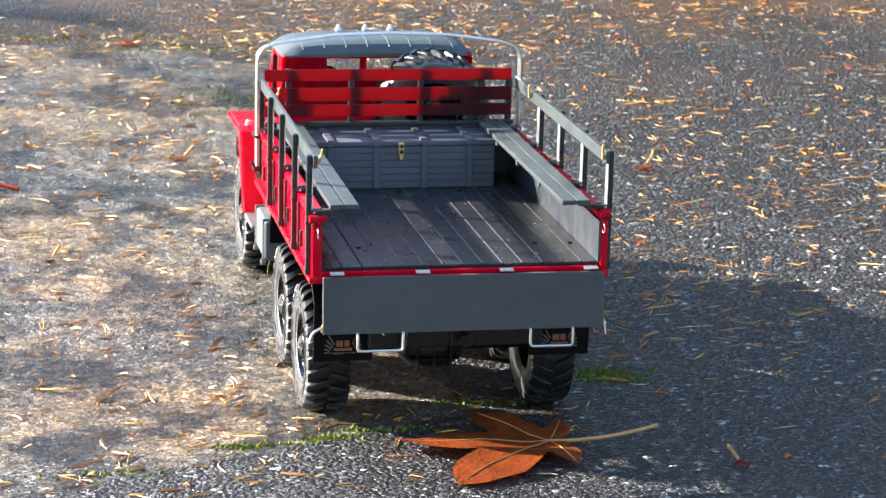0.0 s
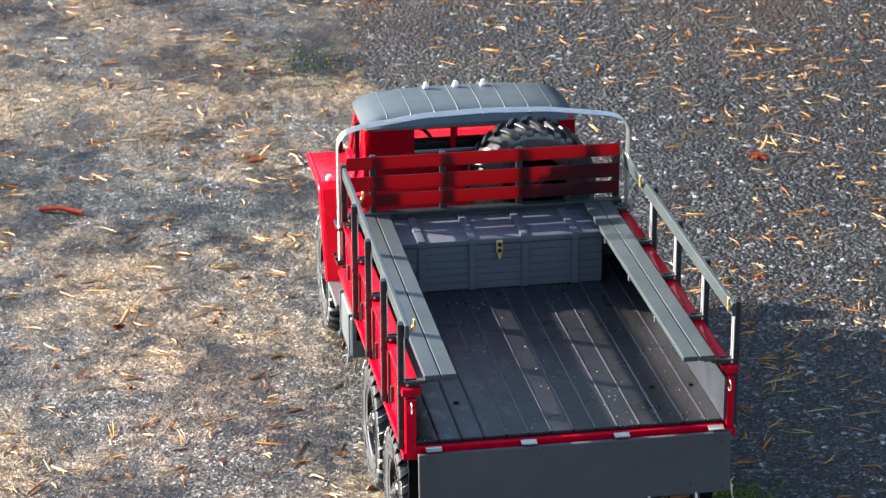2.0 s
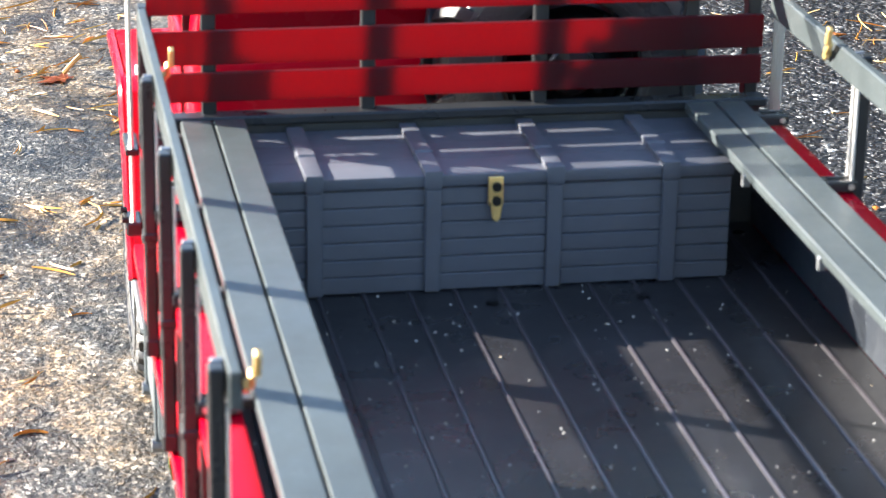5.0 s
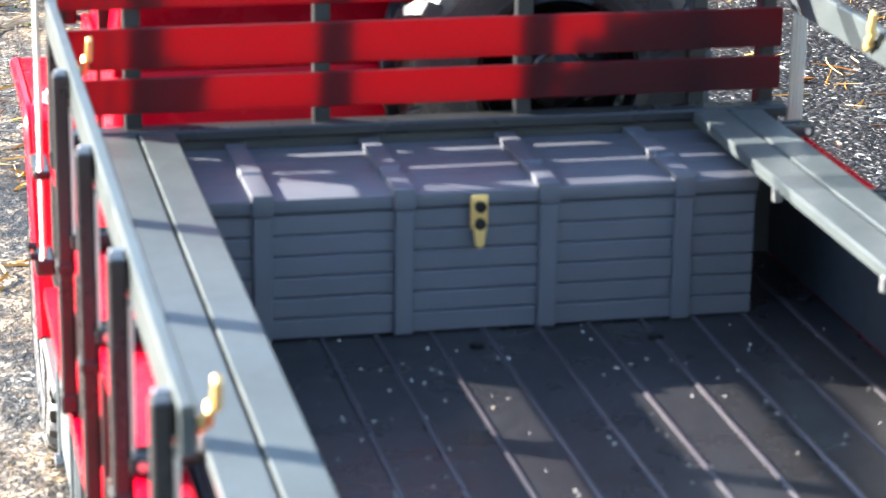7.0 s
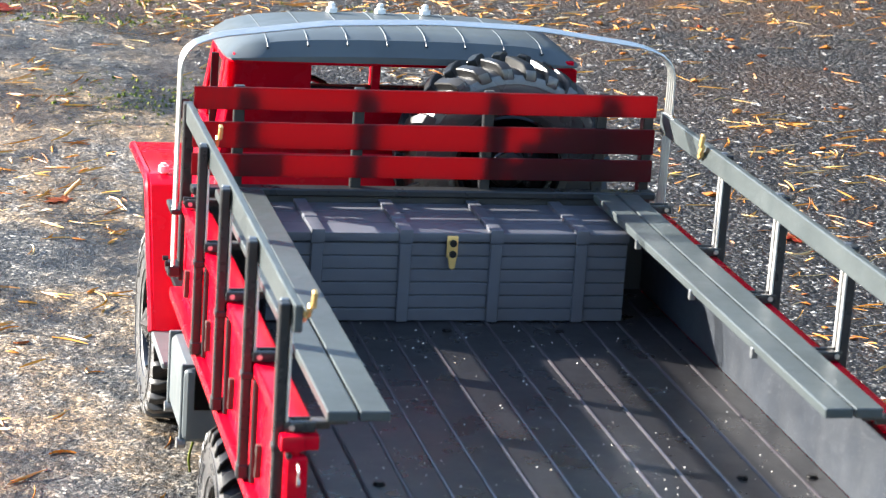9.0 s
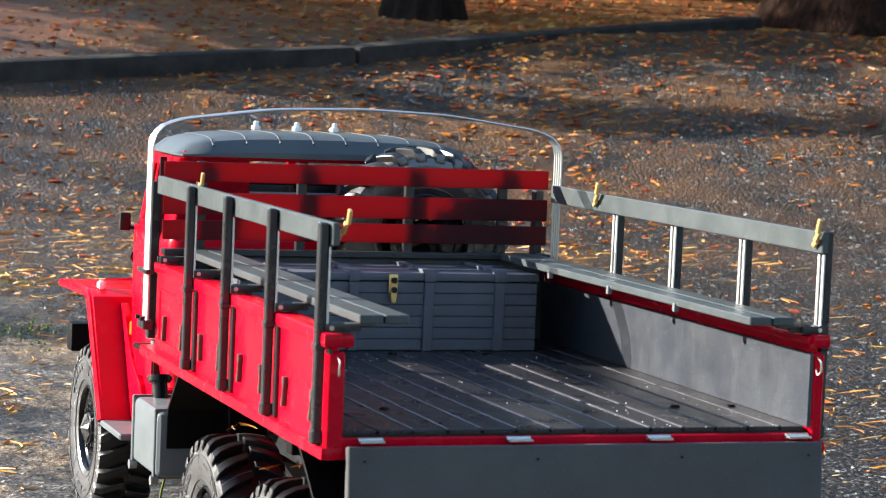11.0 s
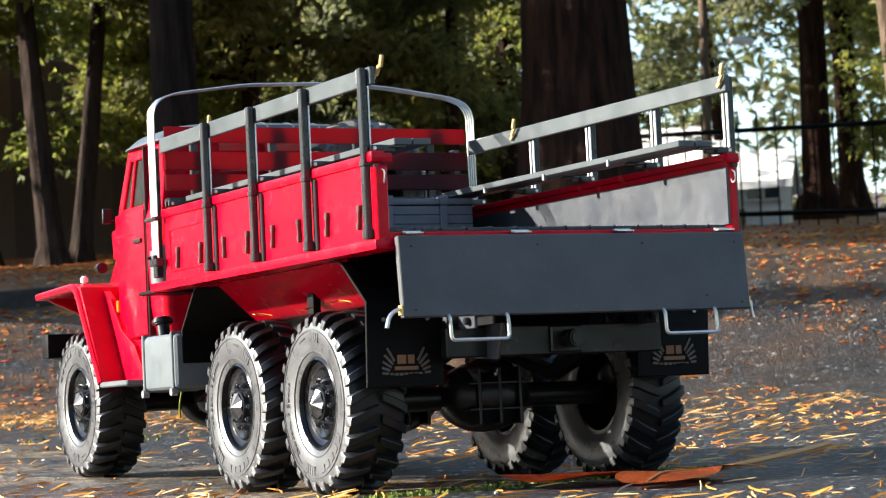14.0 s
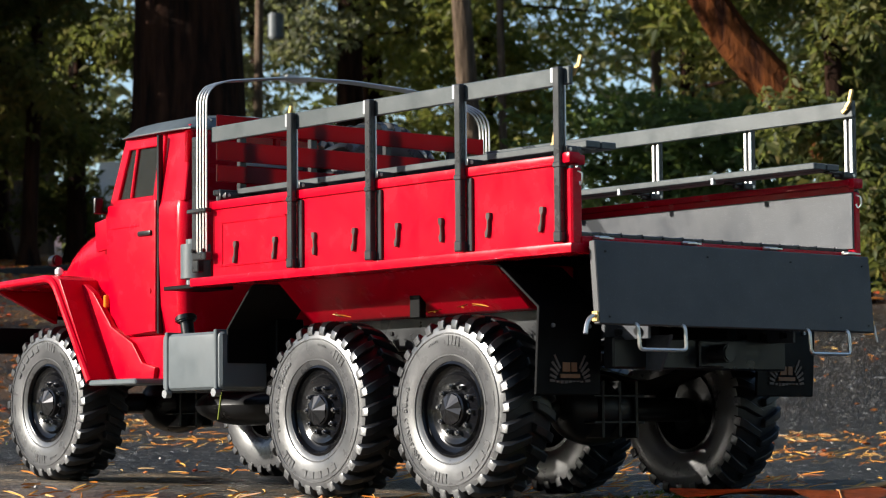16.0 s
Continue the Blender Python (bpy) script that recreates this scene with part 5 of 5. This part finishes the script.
def world_part(name, vs, fs, material, parent, label=""):
    me = bpy.data.meshes.new(name)
    me.from_pydata(vs, [], fs)
    me.materials.append(material)
    me.update()
    ob = new(name, me)
    ob.parent = parent
    ob.matrix_parent_inverse = Matrix.Translation(-BASES[parent.name])
    if label:
        tagged(ob, label)
    return ob


def tree(name, x, y, girth, height, base, spread, count, label, leaf=FIR, bark_m=BARK, lean_to=(0.0, 0.0), seed=1, size=0.16, limbs=16):
    """A tapered trunk with limbs and a crown of many small sprays hung along them; metres."""
    r = random.Random(seed)
    x, y = draw_out(x, y)
    z0 = plan_h(x, y) - 0.05
    t = thing(name, (x, y, z0), label, "tree", group="trees round the drive")
    def axis(h):
        f = h / height
        return Vector((x + lean_to[0] * f + 0.05 * math.sin(3 * f + seed), y + lean_to[1] * f + 0.05 * math.cos(4 * f + seed), z0 + h))
    bm = bmesh.new()
    rings, n = [], 12
    for i in range(13):
        h = height * (i / 12) ** 1.25
        g = girth * 0.5 * (1 - 0.85 * h / height) * (1 + 0.3 * math.exp(-h * 5 / max(0.3, girth * 2)) + 0.5 * math.exp(-h * 9 / max(0.3, girth * 2)))
        c = axis(h)
        rings.append([bm.verts.new((c.x + g * math.cos(a) * (1 + 0.08 * math.sin(3 * a + i)), c.y + g * math.sin(a) * (1 + 0.08 * math.cos(2 * a + seed)), c.z)) for a in [2 * math.pi * k / n for k in range(n)]])
    for a, b in zip(rings, rings[1:]):
        for k in range(n):
            bm.faces.new((a[k], a[(k + 1) % n], b[(k + 1) % n], b[k]))
    vs, fs = [], []
    for i in range(limbs):
        f = (i + r.random()) / limbs
        h = base + (height * 0.97 - base) * f
        a = r.uniform(0, 6.283)
        ln = spread * (1.05 - 0.8 * f) * r.uniform(0.65, 1.2)
        c = axis(h)
        pts = [c + Vector((math.cos(a), math.sin(a), 0.25)) * ln * q + Vector((0, 0, -0.35 * ln * q * q)) for q in (0, 0.3, 0.65, 1.0)]
        rad = girth * 0.13 * (1 - 0.6 * f)
        for k, (p, q) in enumerate(zip(pts, pts[1:])):
            tube(bm, [p, q], max(0.004, rad * (1 - 0.28 * k)), 5)
        for _ in range(int(count * 4.6) // limbs):
            q = r.random() ** 0.7
            k = min(2, int(q * 3))
            p = pts[k].lerp(pts[k + 1], q * 3 - k) + Vector((r.gauss(0, 0.13), r.gauss(0, 0.13), r.gauss(-0.06, 0.11))) * spread * 0.9
            clump(vs, fs, p, size * r.uniform(0.25, 0.62), r, 0.6)
    me = mesh_of("trunk", bm, bark_m, True, 1.0)
    tr = new("trunk", me)
    tr.parent = t
    tr.matrix_parent_inverse = Matrix.Translation(-BASES[t.name])
    world_part("crown", vs, fs, leaf, t)
    return t


tree("fir_tree", 4.10, 6.75, 0.56, 7.0, 1.9, 1.3, 2200, "massive dark-barked fir with drooping green crown", seed=3, limbs=22)
tree("fir_tree", 2.34, 7.05, 0.22, 7.0, 1.7, 1.3, 1800, "slender grey-brown fir trunk before the board fence", bark_m=BARKM, seed=4, limbs=18)
tree("young_tree", 2.13, 8.1, 0.13, 3.2, 1.4, 0.8, 900, "thin brown trunk with sparse dark crown", bark_m=BARKD, lean_to=(-0.3, 0.1), seed=5, limbs=12)
tree("young_tree", 2.32, 8.4, 0.11, 3.1, 1.3, 0.7, 800, "thin brown trunk leaning beside the fence", bark_m=BARKD, lean_to=(0.2, 0.0), seed=6, limbs=12)
tree("young_tree", 1.85, 8.5, 0.12, 3.2, 1.3, 0.8, 900, "thin dark trunk beside the fence", lean_to=(-0.25, 0.0), seed=7, limbs=12)
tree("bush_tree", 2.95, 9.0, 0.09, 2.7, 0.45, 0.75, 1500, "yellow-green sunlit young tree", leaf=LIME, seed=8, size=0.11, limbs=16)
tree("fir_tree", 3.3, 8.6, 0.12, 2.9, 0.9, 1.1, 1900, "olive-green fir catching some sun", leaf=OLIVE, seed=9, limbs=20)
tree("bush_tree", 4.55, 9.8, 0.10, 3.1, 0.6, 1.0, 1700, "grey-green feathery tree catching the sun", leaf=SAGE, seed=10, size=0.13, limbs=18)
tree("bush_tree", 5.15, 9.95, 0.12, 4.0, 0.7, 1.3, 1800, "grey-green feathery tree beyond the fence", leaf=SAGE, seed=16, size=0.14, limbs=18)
tree("fir_tree", 2.3, 11.7, 0.15, 3.2, 0.8, 1.3, 2000, "tall dark fir behind the board fence", seed=11, limbs=22)
tree("fir_tree", 3.6, 11.0, 0.16, 3.4, 0.8, 1.3, 2000, "tall olive fir behind the board fence", leaf=OLIVE, seed=12, limbs=22)
tree("fir_tree", 6.2, 11.9, 0.25, 8.5, 1.6, 1.7, 2000, "tall olive fir beyond the houses' lane", leaf=OLIVE, seed=13, limbs=22)
tree("fir_tree", 8.4, 10.6, 0.22, 8.0, 1.9, 1.5, 1500, "open-crowned fir with sky between its limbs", seed=14, limbs=20)
tree("pine_tree", 6.53, 7.42, 0.135, 6.0, 2.3, 1.0, 700, "tan pine trunk lit by the sun", bark_m=BARKL, lean_to=(-0.25, 0.1), seed=15, leaf=SAGE, limbs=10)
tree("pine_tree", 7.42, 7.97, 0.06, 5.5, 2.0, 0.9, 700, "thin grey pine trunk", bark_m=BARKL, seed=17, leaf=SAGE, limbs=10)
tree("pine_tree", 8.0, 7.3, 0.08, 5.5, 1.5, 1.0, 1000, "thin pine with yellowing crown", bark_m=BARKL, seed=18, leaf=LIME, limbs=12)
tree("pine_tree", 9.3, 8.2, 0.12, 7.0, 1.0, 1.4, 1600, "tall olive pine beyond the iron fence", leaf=OLIVE, seed=19, limbs=16)
tree("pine_tree", 9.6, 6.4, 0.14, 7.0, 0.8, 1.5, 1700, "tall dark pine beyond the hedge", seed=20, limbs=18)
tree("fir_tree", 8.2, 4.6, 0.2, 7.5, 0.9, 1.5, 1900, "dark fir beside the hedge", seed=22, limbs=18)
tree("fir_tree", -1.6, 9.2, 0.16, 3.0, 0.6, 1.4, 1900, "dark fir at the end of the board fence", seed=23, limbs=20)
tree("bush_tree", 6.3, 12.8, 0.12, 4.6, 0.5, 1.5, 1900, "olive feathery tree behind the railing", leaf=SAGE, seed=26, size=0.15, limbs=20)
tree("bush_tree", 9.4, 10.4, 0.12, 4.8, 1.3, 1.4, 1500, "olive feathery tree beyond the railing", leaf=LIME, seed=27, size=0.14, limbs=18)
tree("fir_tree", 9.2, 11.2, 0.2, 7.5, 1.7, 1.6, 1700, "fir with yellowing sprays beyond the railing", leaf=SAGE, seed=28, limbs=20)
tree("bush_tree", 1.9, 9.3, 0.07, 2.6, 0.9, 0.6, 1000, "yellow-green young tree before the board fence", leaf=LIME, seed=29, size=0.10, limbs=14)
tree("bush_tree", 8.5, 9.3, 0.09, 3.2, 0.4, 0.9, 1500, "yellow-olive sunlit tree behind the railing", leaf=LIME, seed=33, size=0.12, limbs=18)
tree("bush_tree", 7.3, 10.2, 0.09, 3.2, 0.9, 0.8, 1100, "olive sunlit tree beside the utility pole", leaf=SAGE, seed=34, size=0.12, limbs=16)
tree("fir_tree", 5.35, 4.15, 0.10, 2.5, 0.15, 0.55, 1500, "young dark fir before the leaning madrone", seed=35, size=0.12, limbs=20)
tree("fir_tree", 4.97, 8.8, 0.12, 3.8, 0.15, 0.75, 2200, "dense dark fir behind the massive trunk", seed=36, size=0.12, limbs=24)
tree("fir_tree", 4.26, 8.17, 0.09, 3.8, 0.7, 0.6, 1700, "narrow dark fir beside the massive trunk", seed=37, size=0.12, limbs=22)
tree("bush_tree", 0.35, 6.6, 0.05, 1.5, 0.25, 0.45, 600, "small green conifer before the fence", leaf=HEDGE, seed=24, size=0.08, limbs=12)

# leaning orange madrone limb
mad = thing("madrone_tree", (5.65, 4.0, plan_h(5.65, 4.0)), "leaning orange-barked madrone tree", "tree", group="trees round the drive")
bm = bmesh.new()
p = [Vector(q) for q in ((5.65, 4.0, plan_h(5.65, 4.0) - 0.05), (5.42, 4.25, 0.9), (5.15, 4.55, 1.35), (4.95, 4.75, 1.85), (4.72, 4.98, 2.55), (4.6, 5.1, 3.4))]
p = arc(p, 0.12, 4)
for k, (a, b) in enumerate(zip(p, p[1:])):
    tube(bm, [a, b], 0.095 * (1 - 0.45 * k / len(p)), 10)
o = new("trunk", mesh_of("trunk", bm, MADRONE, True, 1.0))
o.parent, o.matrix_parent_inverse = mad, Matrix.Translation(-BASES[mad.name])
vs, fs = [], []
r = random.Random(31)
for _ in range(2800):
    clump(vs, fs, Vector((4.6 + r.gauss(0, 0.7), 5.1 + r.gauss(0, 0.7), 3.0 + r.gauss(0, 0.45))), 0.085, r)
world_part("crown", vs, fs, FIR, mad)

# board fence
WOOD = mat("weathered_dark_boards", (0.05, 0.03, 0.02), 0.8)
n = Nodes(WOOD)
rnd = n.t.nodes.new("ShaderNodeObjectInfo").outputs["Random"]
n.set("Base Color", n.mix(n.noise(14.0, 5), n.ramp(rnd, (0.0, (0.045, 0.024, 0.014)), (1.0, (0.15, 0.080, 0.042))), (0.05, 0.03, 0.02)))
n.bump(n.noise(60.0, 4), 0.4, 0.004)
fence = thing("board_fence", (1.5, 9.95, plan_h(1.5, 9.95)), "tall weathered dark wooden board fence", "fence")
board = bmesh.new()
box(board, -0.064, 0.064, -0.01, 0.01, 0.0, 1.0, bevel=0.004)
board = mesh_of("fence_board", board, WOOD, True, 1.0)
line = [draw_out(-2.2, 9.95), draw_out(3.2, 9.9), draw_out(7.0, 12.2)]
for (ax, ay), (bx_, by_) in zip(line, line[1:]):
    ln = math.hypot(bx_ - ax, by_ - ay)
    turn = math.atan2(by_ - ay, bx_ - ax)
    cnt = int(ln / 0.116)
    r = random.Random(cnt)
    for k in range(cnt):
        f = (k + 0.5) / cnt
        x, y = ax + (bx_ - ax) * f, ay + (by_ - ay) * f
        o = new("fence_board", board)
        o.parent = fence
        o.matrix_parent_inverse = Matrix.Translation(-BASES[fence.name])
        o.matrix_basis = Matrix.Translation((x, y, plan_h(x, y) - 0.03)) @ Matrix.Rotation(turn + r.gauss(0, 0.03), 4, "Z") @ Matrix.Diagonal((1, 1, 1.12 + r.gauss(0, 0.012), 1))
    for h in (0.25, 0.95):
        bm = bmesh.new()
        a, b = Vector((ax, ay, plan_h(ax, ay) + h)), Vector((bx_, by_, plan_h(bx_, by_) + h))
        off = Vector((math.sin(turn), -math.cos(turn), 0)) * -0.035
        box(bm, 0, (b - a).length, -0.025, 0.025, -0.04, 0.04, m=Matrix.Translation(a + off) @ (b - a).to_track_quat("X", "Z").to_matrix().to_4x4())
        o = new("fence_rail", mesh_of("fence_rail", bm, WOOD, True, 1.0))
        o.parent, o.matrix_parent_inverse = fence, Matrix.Translation(-BASES[fence.name])

# low concrete kerb between drive and leaf litter
KERB = painted("dark_worn_concrete", (0.034, 0.032, 0.029), 0.9, wear=0.35, grain=200.0, spec=0.2)
bm = bmesh.new()
kx = [(-4.0, 1.75), (-1.5, 2.38), (-0.1, 2.72), (0.8, 2.95), (1.7, 3.3)]
for (ax, ay), (bx_, by_) in zip(kx, kx[1:]):
    a, b = Vector((ax, ay, ground_h(ax, ay))), Vector((bx_, by_, ground_h(bx_, by_)))
    box(bm, 0, (b - a).length, -0.035, 0.035, -0.06, 0.022, bevel=0.012, seg=2, m=Matrix.Translation(a) @ (b - a).to_track_quat("X", "Z").to_matrix().to_4x4())
tagged(new("kerb", mesh_of("kerb", bm, KERB, True, 1.0)), "low worn dark concrete kerb beside the leaf litter", "kerb", kind="structure")

# black iron fence
iron = thing("iron_fence", (7.0, 8.9, plan_h(7.0, 8.9)), "black iron railing along the drive's far side", "fence")
a, b = Vector((*draw_out(6.45, 10.1), 0)), Vector((*draw_out(7.75, 7.1), 0))
bar = bmesh.new()
cyl(bar, (0, 0, 0.36), (0, 0, 1), 0.0055, 0.72, 6)
bar = mesh_of("railing_bar", bar, SATIN, True, 1.0)
for k in range(26):
    p = a.lerp(b, k / 25)
    o = new("railing_bar", bar)
    o.parent, o.matrix_parent_inverse = iron, Matrix.Translation(-BASES[iron.name])
    o.matrix_basis = Matrix.Translation((p.x, p.y, plan_h(p.x, p.y)))
for h in (0.08, 0.60):
    bm = tube(bmesh.new(), [(p.x, p.y, plan_h(p.x, p.y) + h) for p in (a.lerp(b, k / 8) for k in range(9))], 0.016, 6)
    o = new("railing", mesh_of("railing", bm, SATIN, True, 1.0))
    o.parent, o.matrix_parent_inverse = iron, Matrix.Translation(-BASES[iron.name])

# hedge
vs, fs = [], []
r = random.Random(41)
hd = thing("hedge", (6.3, 4.9, plan_h(6.3, 4.9)), "dense clipped green hedge beside the drive", "hedge")
for _ in range(7500):
    f = r.random()
    x, y = 5.60 + 1.6 * f + r.gauss(0, 0.22), 5.66 - 1.7 * f + r.gauss(0, 0.22)
    clump(vs, fs, Vector((x, y, plan_h(x, y) + r.uniform(0.0, 0.82) + r.gauss(0, 0.04))), 0.058, r)
world_part("hedge_leaves", vs, fs, HEDGE, hd)
bm = bmesh.new()
for k in range(9):
    f = k / 8
    x, y = 5.60 + 1.6 * f, 5.66 - 1.7 * f
    tube(bm, [(x, y, plan_h(x, y) - 0.02), (x + 0.02, y, plan_h(x, y) + 0.55)], 0.012, 6)
o = new("hedge_stem", mesh_of("hedge_stem", bm, BARK, True, 1.0))
o.parent, o.matrix_parent_inverse = hd, Matrix.Translation(-BASES[hd.name])

# white houses with pale roofs
WALLW = painted("white_house_wall", (0.80, 0.80, 0.79), 0.7, wear=0.06, grain=60.0)
ROOFW = painted("pale_metal_roof", (0.80, 0.81, 0.82), 0.45, wear=0.06, grain=60.0)
PANE = mat("dark_window_pane", (0.03, 0.04, 0.05), 0.08, 0.0, 0.6)
TRIMW = painted("tan_garage_door", (0.32, 0.22, 0.12), 0.6, grain=60.0)


def house(x, y, turn, w, d, h, rise, label, windows):
    x, y = draw_out(x, y)
    z = plan_h(x, y) - 0.02
    hs = thing("house", (x, y, z), label, "house")
    M = Matrix.Translation((x, y, z)) @ Matrix.Rotation(turn, 4, "Z")
    def add(name, bm, m, parent, sm=True):
        bmesh.ops.transform(bm, matrix=M, verts=bm.verts)
        o = new(name, mesh_of(name, bm, m, sm, 1.0))
        o.parent = parent
        if parent is hs:
            o.matrix_parent_inverse = Matrix.Translation(-BASES[hs.name])
        return o
    add("wall", prism(bmesh.new(), [(0, 0), (d, 0), (d, h), (d / 2, h + rise * 0.92), (0, h)], 0, -w / 2, w / 2), WALLW, hs)
    for s in (-1, 1):
        e, m_ = 0.07, d / 2
        bm = prism(bmesh.new(), [(m_, h + rise), (m_ + s * (m_ + e), h - 0.05), (m_ + s * (m_ + e), h), (m_, h + rise + 0.05)], 0, -w / 2 - e, w / 2 + e)
        add("roof", bm, ROOFW, hs)
    for cx, cz, ww, hh in windows:
        fr = add("window", box(bmesh.new(), cx - ww / 2, cx + ww / 2, -0.03, 0.0, cz - hh / 2, cz + hh / 2, bevel=0.005), WALLW, hs)
        add("window_pane", box(bmesh.new(), cx - ww / 2 + 0.02, cx - 0.01, -0.036, -0.03, cz - hh / 2 + 0.02, cz + hh / 2 - 0.02), PANE, fr)
        add("window_pane", box(bmesh.new(), cx + 0.01, cx + ww / 2 - 0.02, -0.036, -0.03, cz - hh / 2 + 0.02, cz + hh / 2 - 0.02), PANE, fr)
    add("garage_door", box(bmesh.new(), -w * 0.42, -w * 0.05, -0.025, 0.0, 0.0, h * 0.42, bevel=0.005), TRIMW, hs)
    return hs


house(6.74, 10.33, radians(-40), 1.0, 0.86, 0.40, 0.27, "white weatherboard house with a broad pale roof", ((-0.40, 0.34, 0.17, 0.13), (-0.15, 0.34, 0.17, 0.13), (0.10, 0.34, 0.17, 0.13), (0.36, 0.34, 0.2, 0.13), (0.36, 0.13, 0.32, 0.15)))
house(7.22, 9.75, radians(-40), 0.45, 0.6, 0.30, 0.18, "small white outbuilding with a pale roof", ((0.1, 0.22, 0.24, 0.11),))

# utility pole
pole = thing("utility_pole", (6.9, 9.66, plan_h(6.9, 9.66)), "weathered wooden utility pole with a grey transformer can", "utility pole")
z = plan_h(6.9, 9.66)
for name, bm, m in (("pole", cyl(bmesh.new(), (6.9, 9.66, z + 2.4), (0.02, 0, 1), 0.030, 4.9, 12, 0.022), BARKL), ("transformer_can", cyl(bmesh.new(), (6.97, 9.60, z + 1.52), (0, 0, 1), 0.055, 0.17, 14, bevel=0.01), TANKG),
                    ("cross_arm", box(bmesh.new(), 6.45, 7.4, 9.62, 9.66, z + 3.6, z + 3.66, bevel=0.005), BARKL), ("street_lamp_head", box(bmesh.new(), 6.98, 7.16, 9.5, 9.58, z + 1.16, z + 1.20, bevel=0.01), LAMP)):
    o = new(name, mesh_of(name, bm, m, True, 1.0))
    o.parent, o.matrix_parent_inverse = pole, Matrix.Translation(-BASES[pole.name])
for k in range(3):
    tagged(part("overhead_cable", tube(bmesh.new(), [Vector((6.5 + 0.4 * k + 3.5 * t, 9.64 - 7 * t, z + 3.66 - 0.35 * 4 * t * (1 - t) + 0.2 * t)) * 12 for t in [i / 10 for i in range(11)]], 0.09, 5), SATIN, pole), "black overhead cable")

# far woods all round
sunny, shady = ([], []), ([], [])
r = random.Random(51)
for _ in range(120000):
    a = r.uniform(0, 2 * math.pi)
    d = r.uniform(15.5, 24)
    x, y = 2.0 + d * math.sin(a), 2.0 + d * math.cos(a)
    top = 6.5 + 2.5 * noise.noise(Vector((3.1 * a, 2.0, 0.0))) + 1.6 * noise.noise(Vector((14 * a, 5.0, 0.0)))
    if a > 4.55 or a < 0.12:
        top = min(top, 4.4 if a < 5.7 and a > 1 else 3.0)
    h = r.uniform(0.0, 1.0) ** 0.85 * top
    if noise.noise(Vector((9 * a, h * 0.8, 1.0))) < (-0.45 if h < 2.9 else -0.17):
        continue
    # on these bearings most sprays turn SAGE, the sunlit look put into their colour
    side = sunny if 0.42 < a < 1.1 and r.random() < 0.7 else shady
    clump(side[0], side[1], Vector((x, y, max(-0.2, plan_h(min(x, 14), min(y, 14))) + h)), r.uniform(0.08, 0.22), r, 0.4)
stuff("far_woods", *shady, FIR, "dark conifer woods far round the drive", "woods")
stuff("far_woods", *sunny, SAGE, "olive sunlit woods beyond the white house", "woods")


# the surroundings take their place round the drive
for ob in list(scene.collection.all_objects):
    if ob.parent is None and ob.name.split(".")[0] in ("fir_tree", "young_tree", "bush_tree", "pine_tree", "madrone_tree", "board_fence", "iron_fence", "hedge", "house", "utility_pole", "far_woods"):
        if ob.name.split(".")[0] in ("madrone_tree", "hedge", "utility_pole"):
            x, y = draw_out(ob.location.x, ob.location.y)
            ob.location = (x, y, plan_h(x, y))
        ob.location = FAR_EYE + FAR * (ob.location - FAR_EYE)
        ob.scale = (FAR, FAR, FAR)
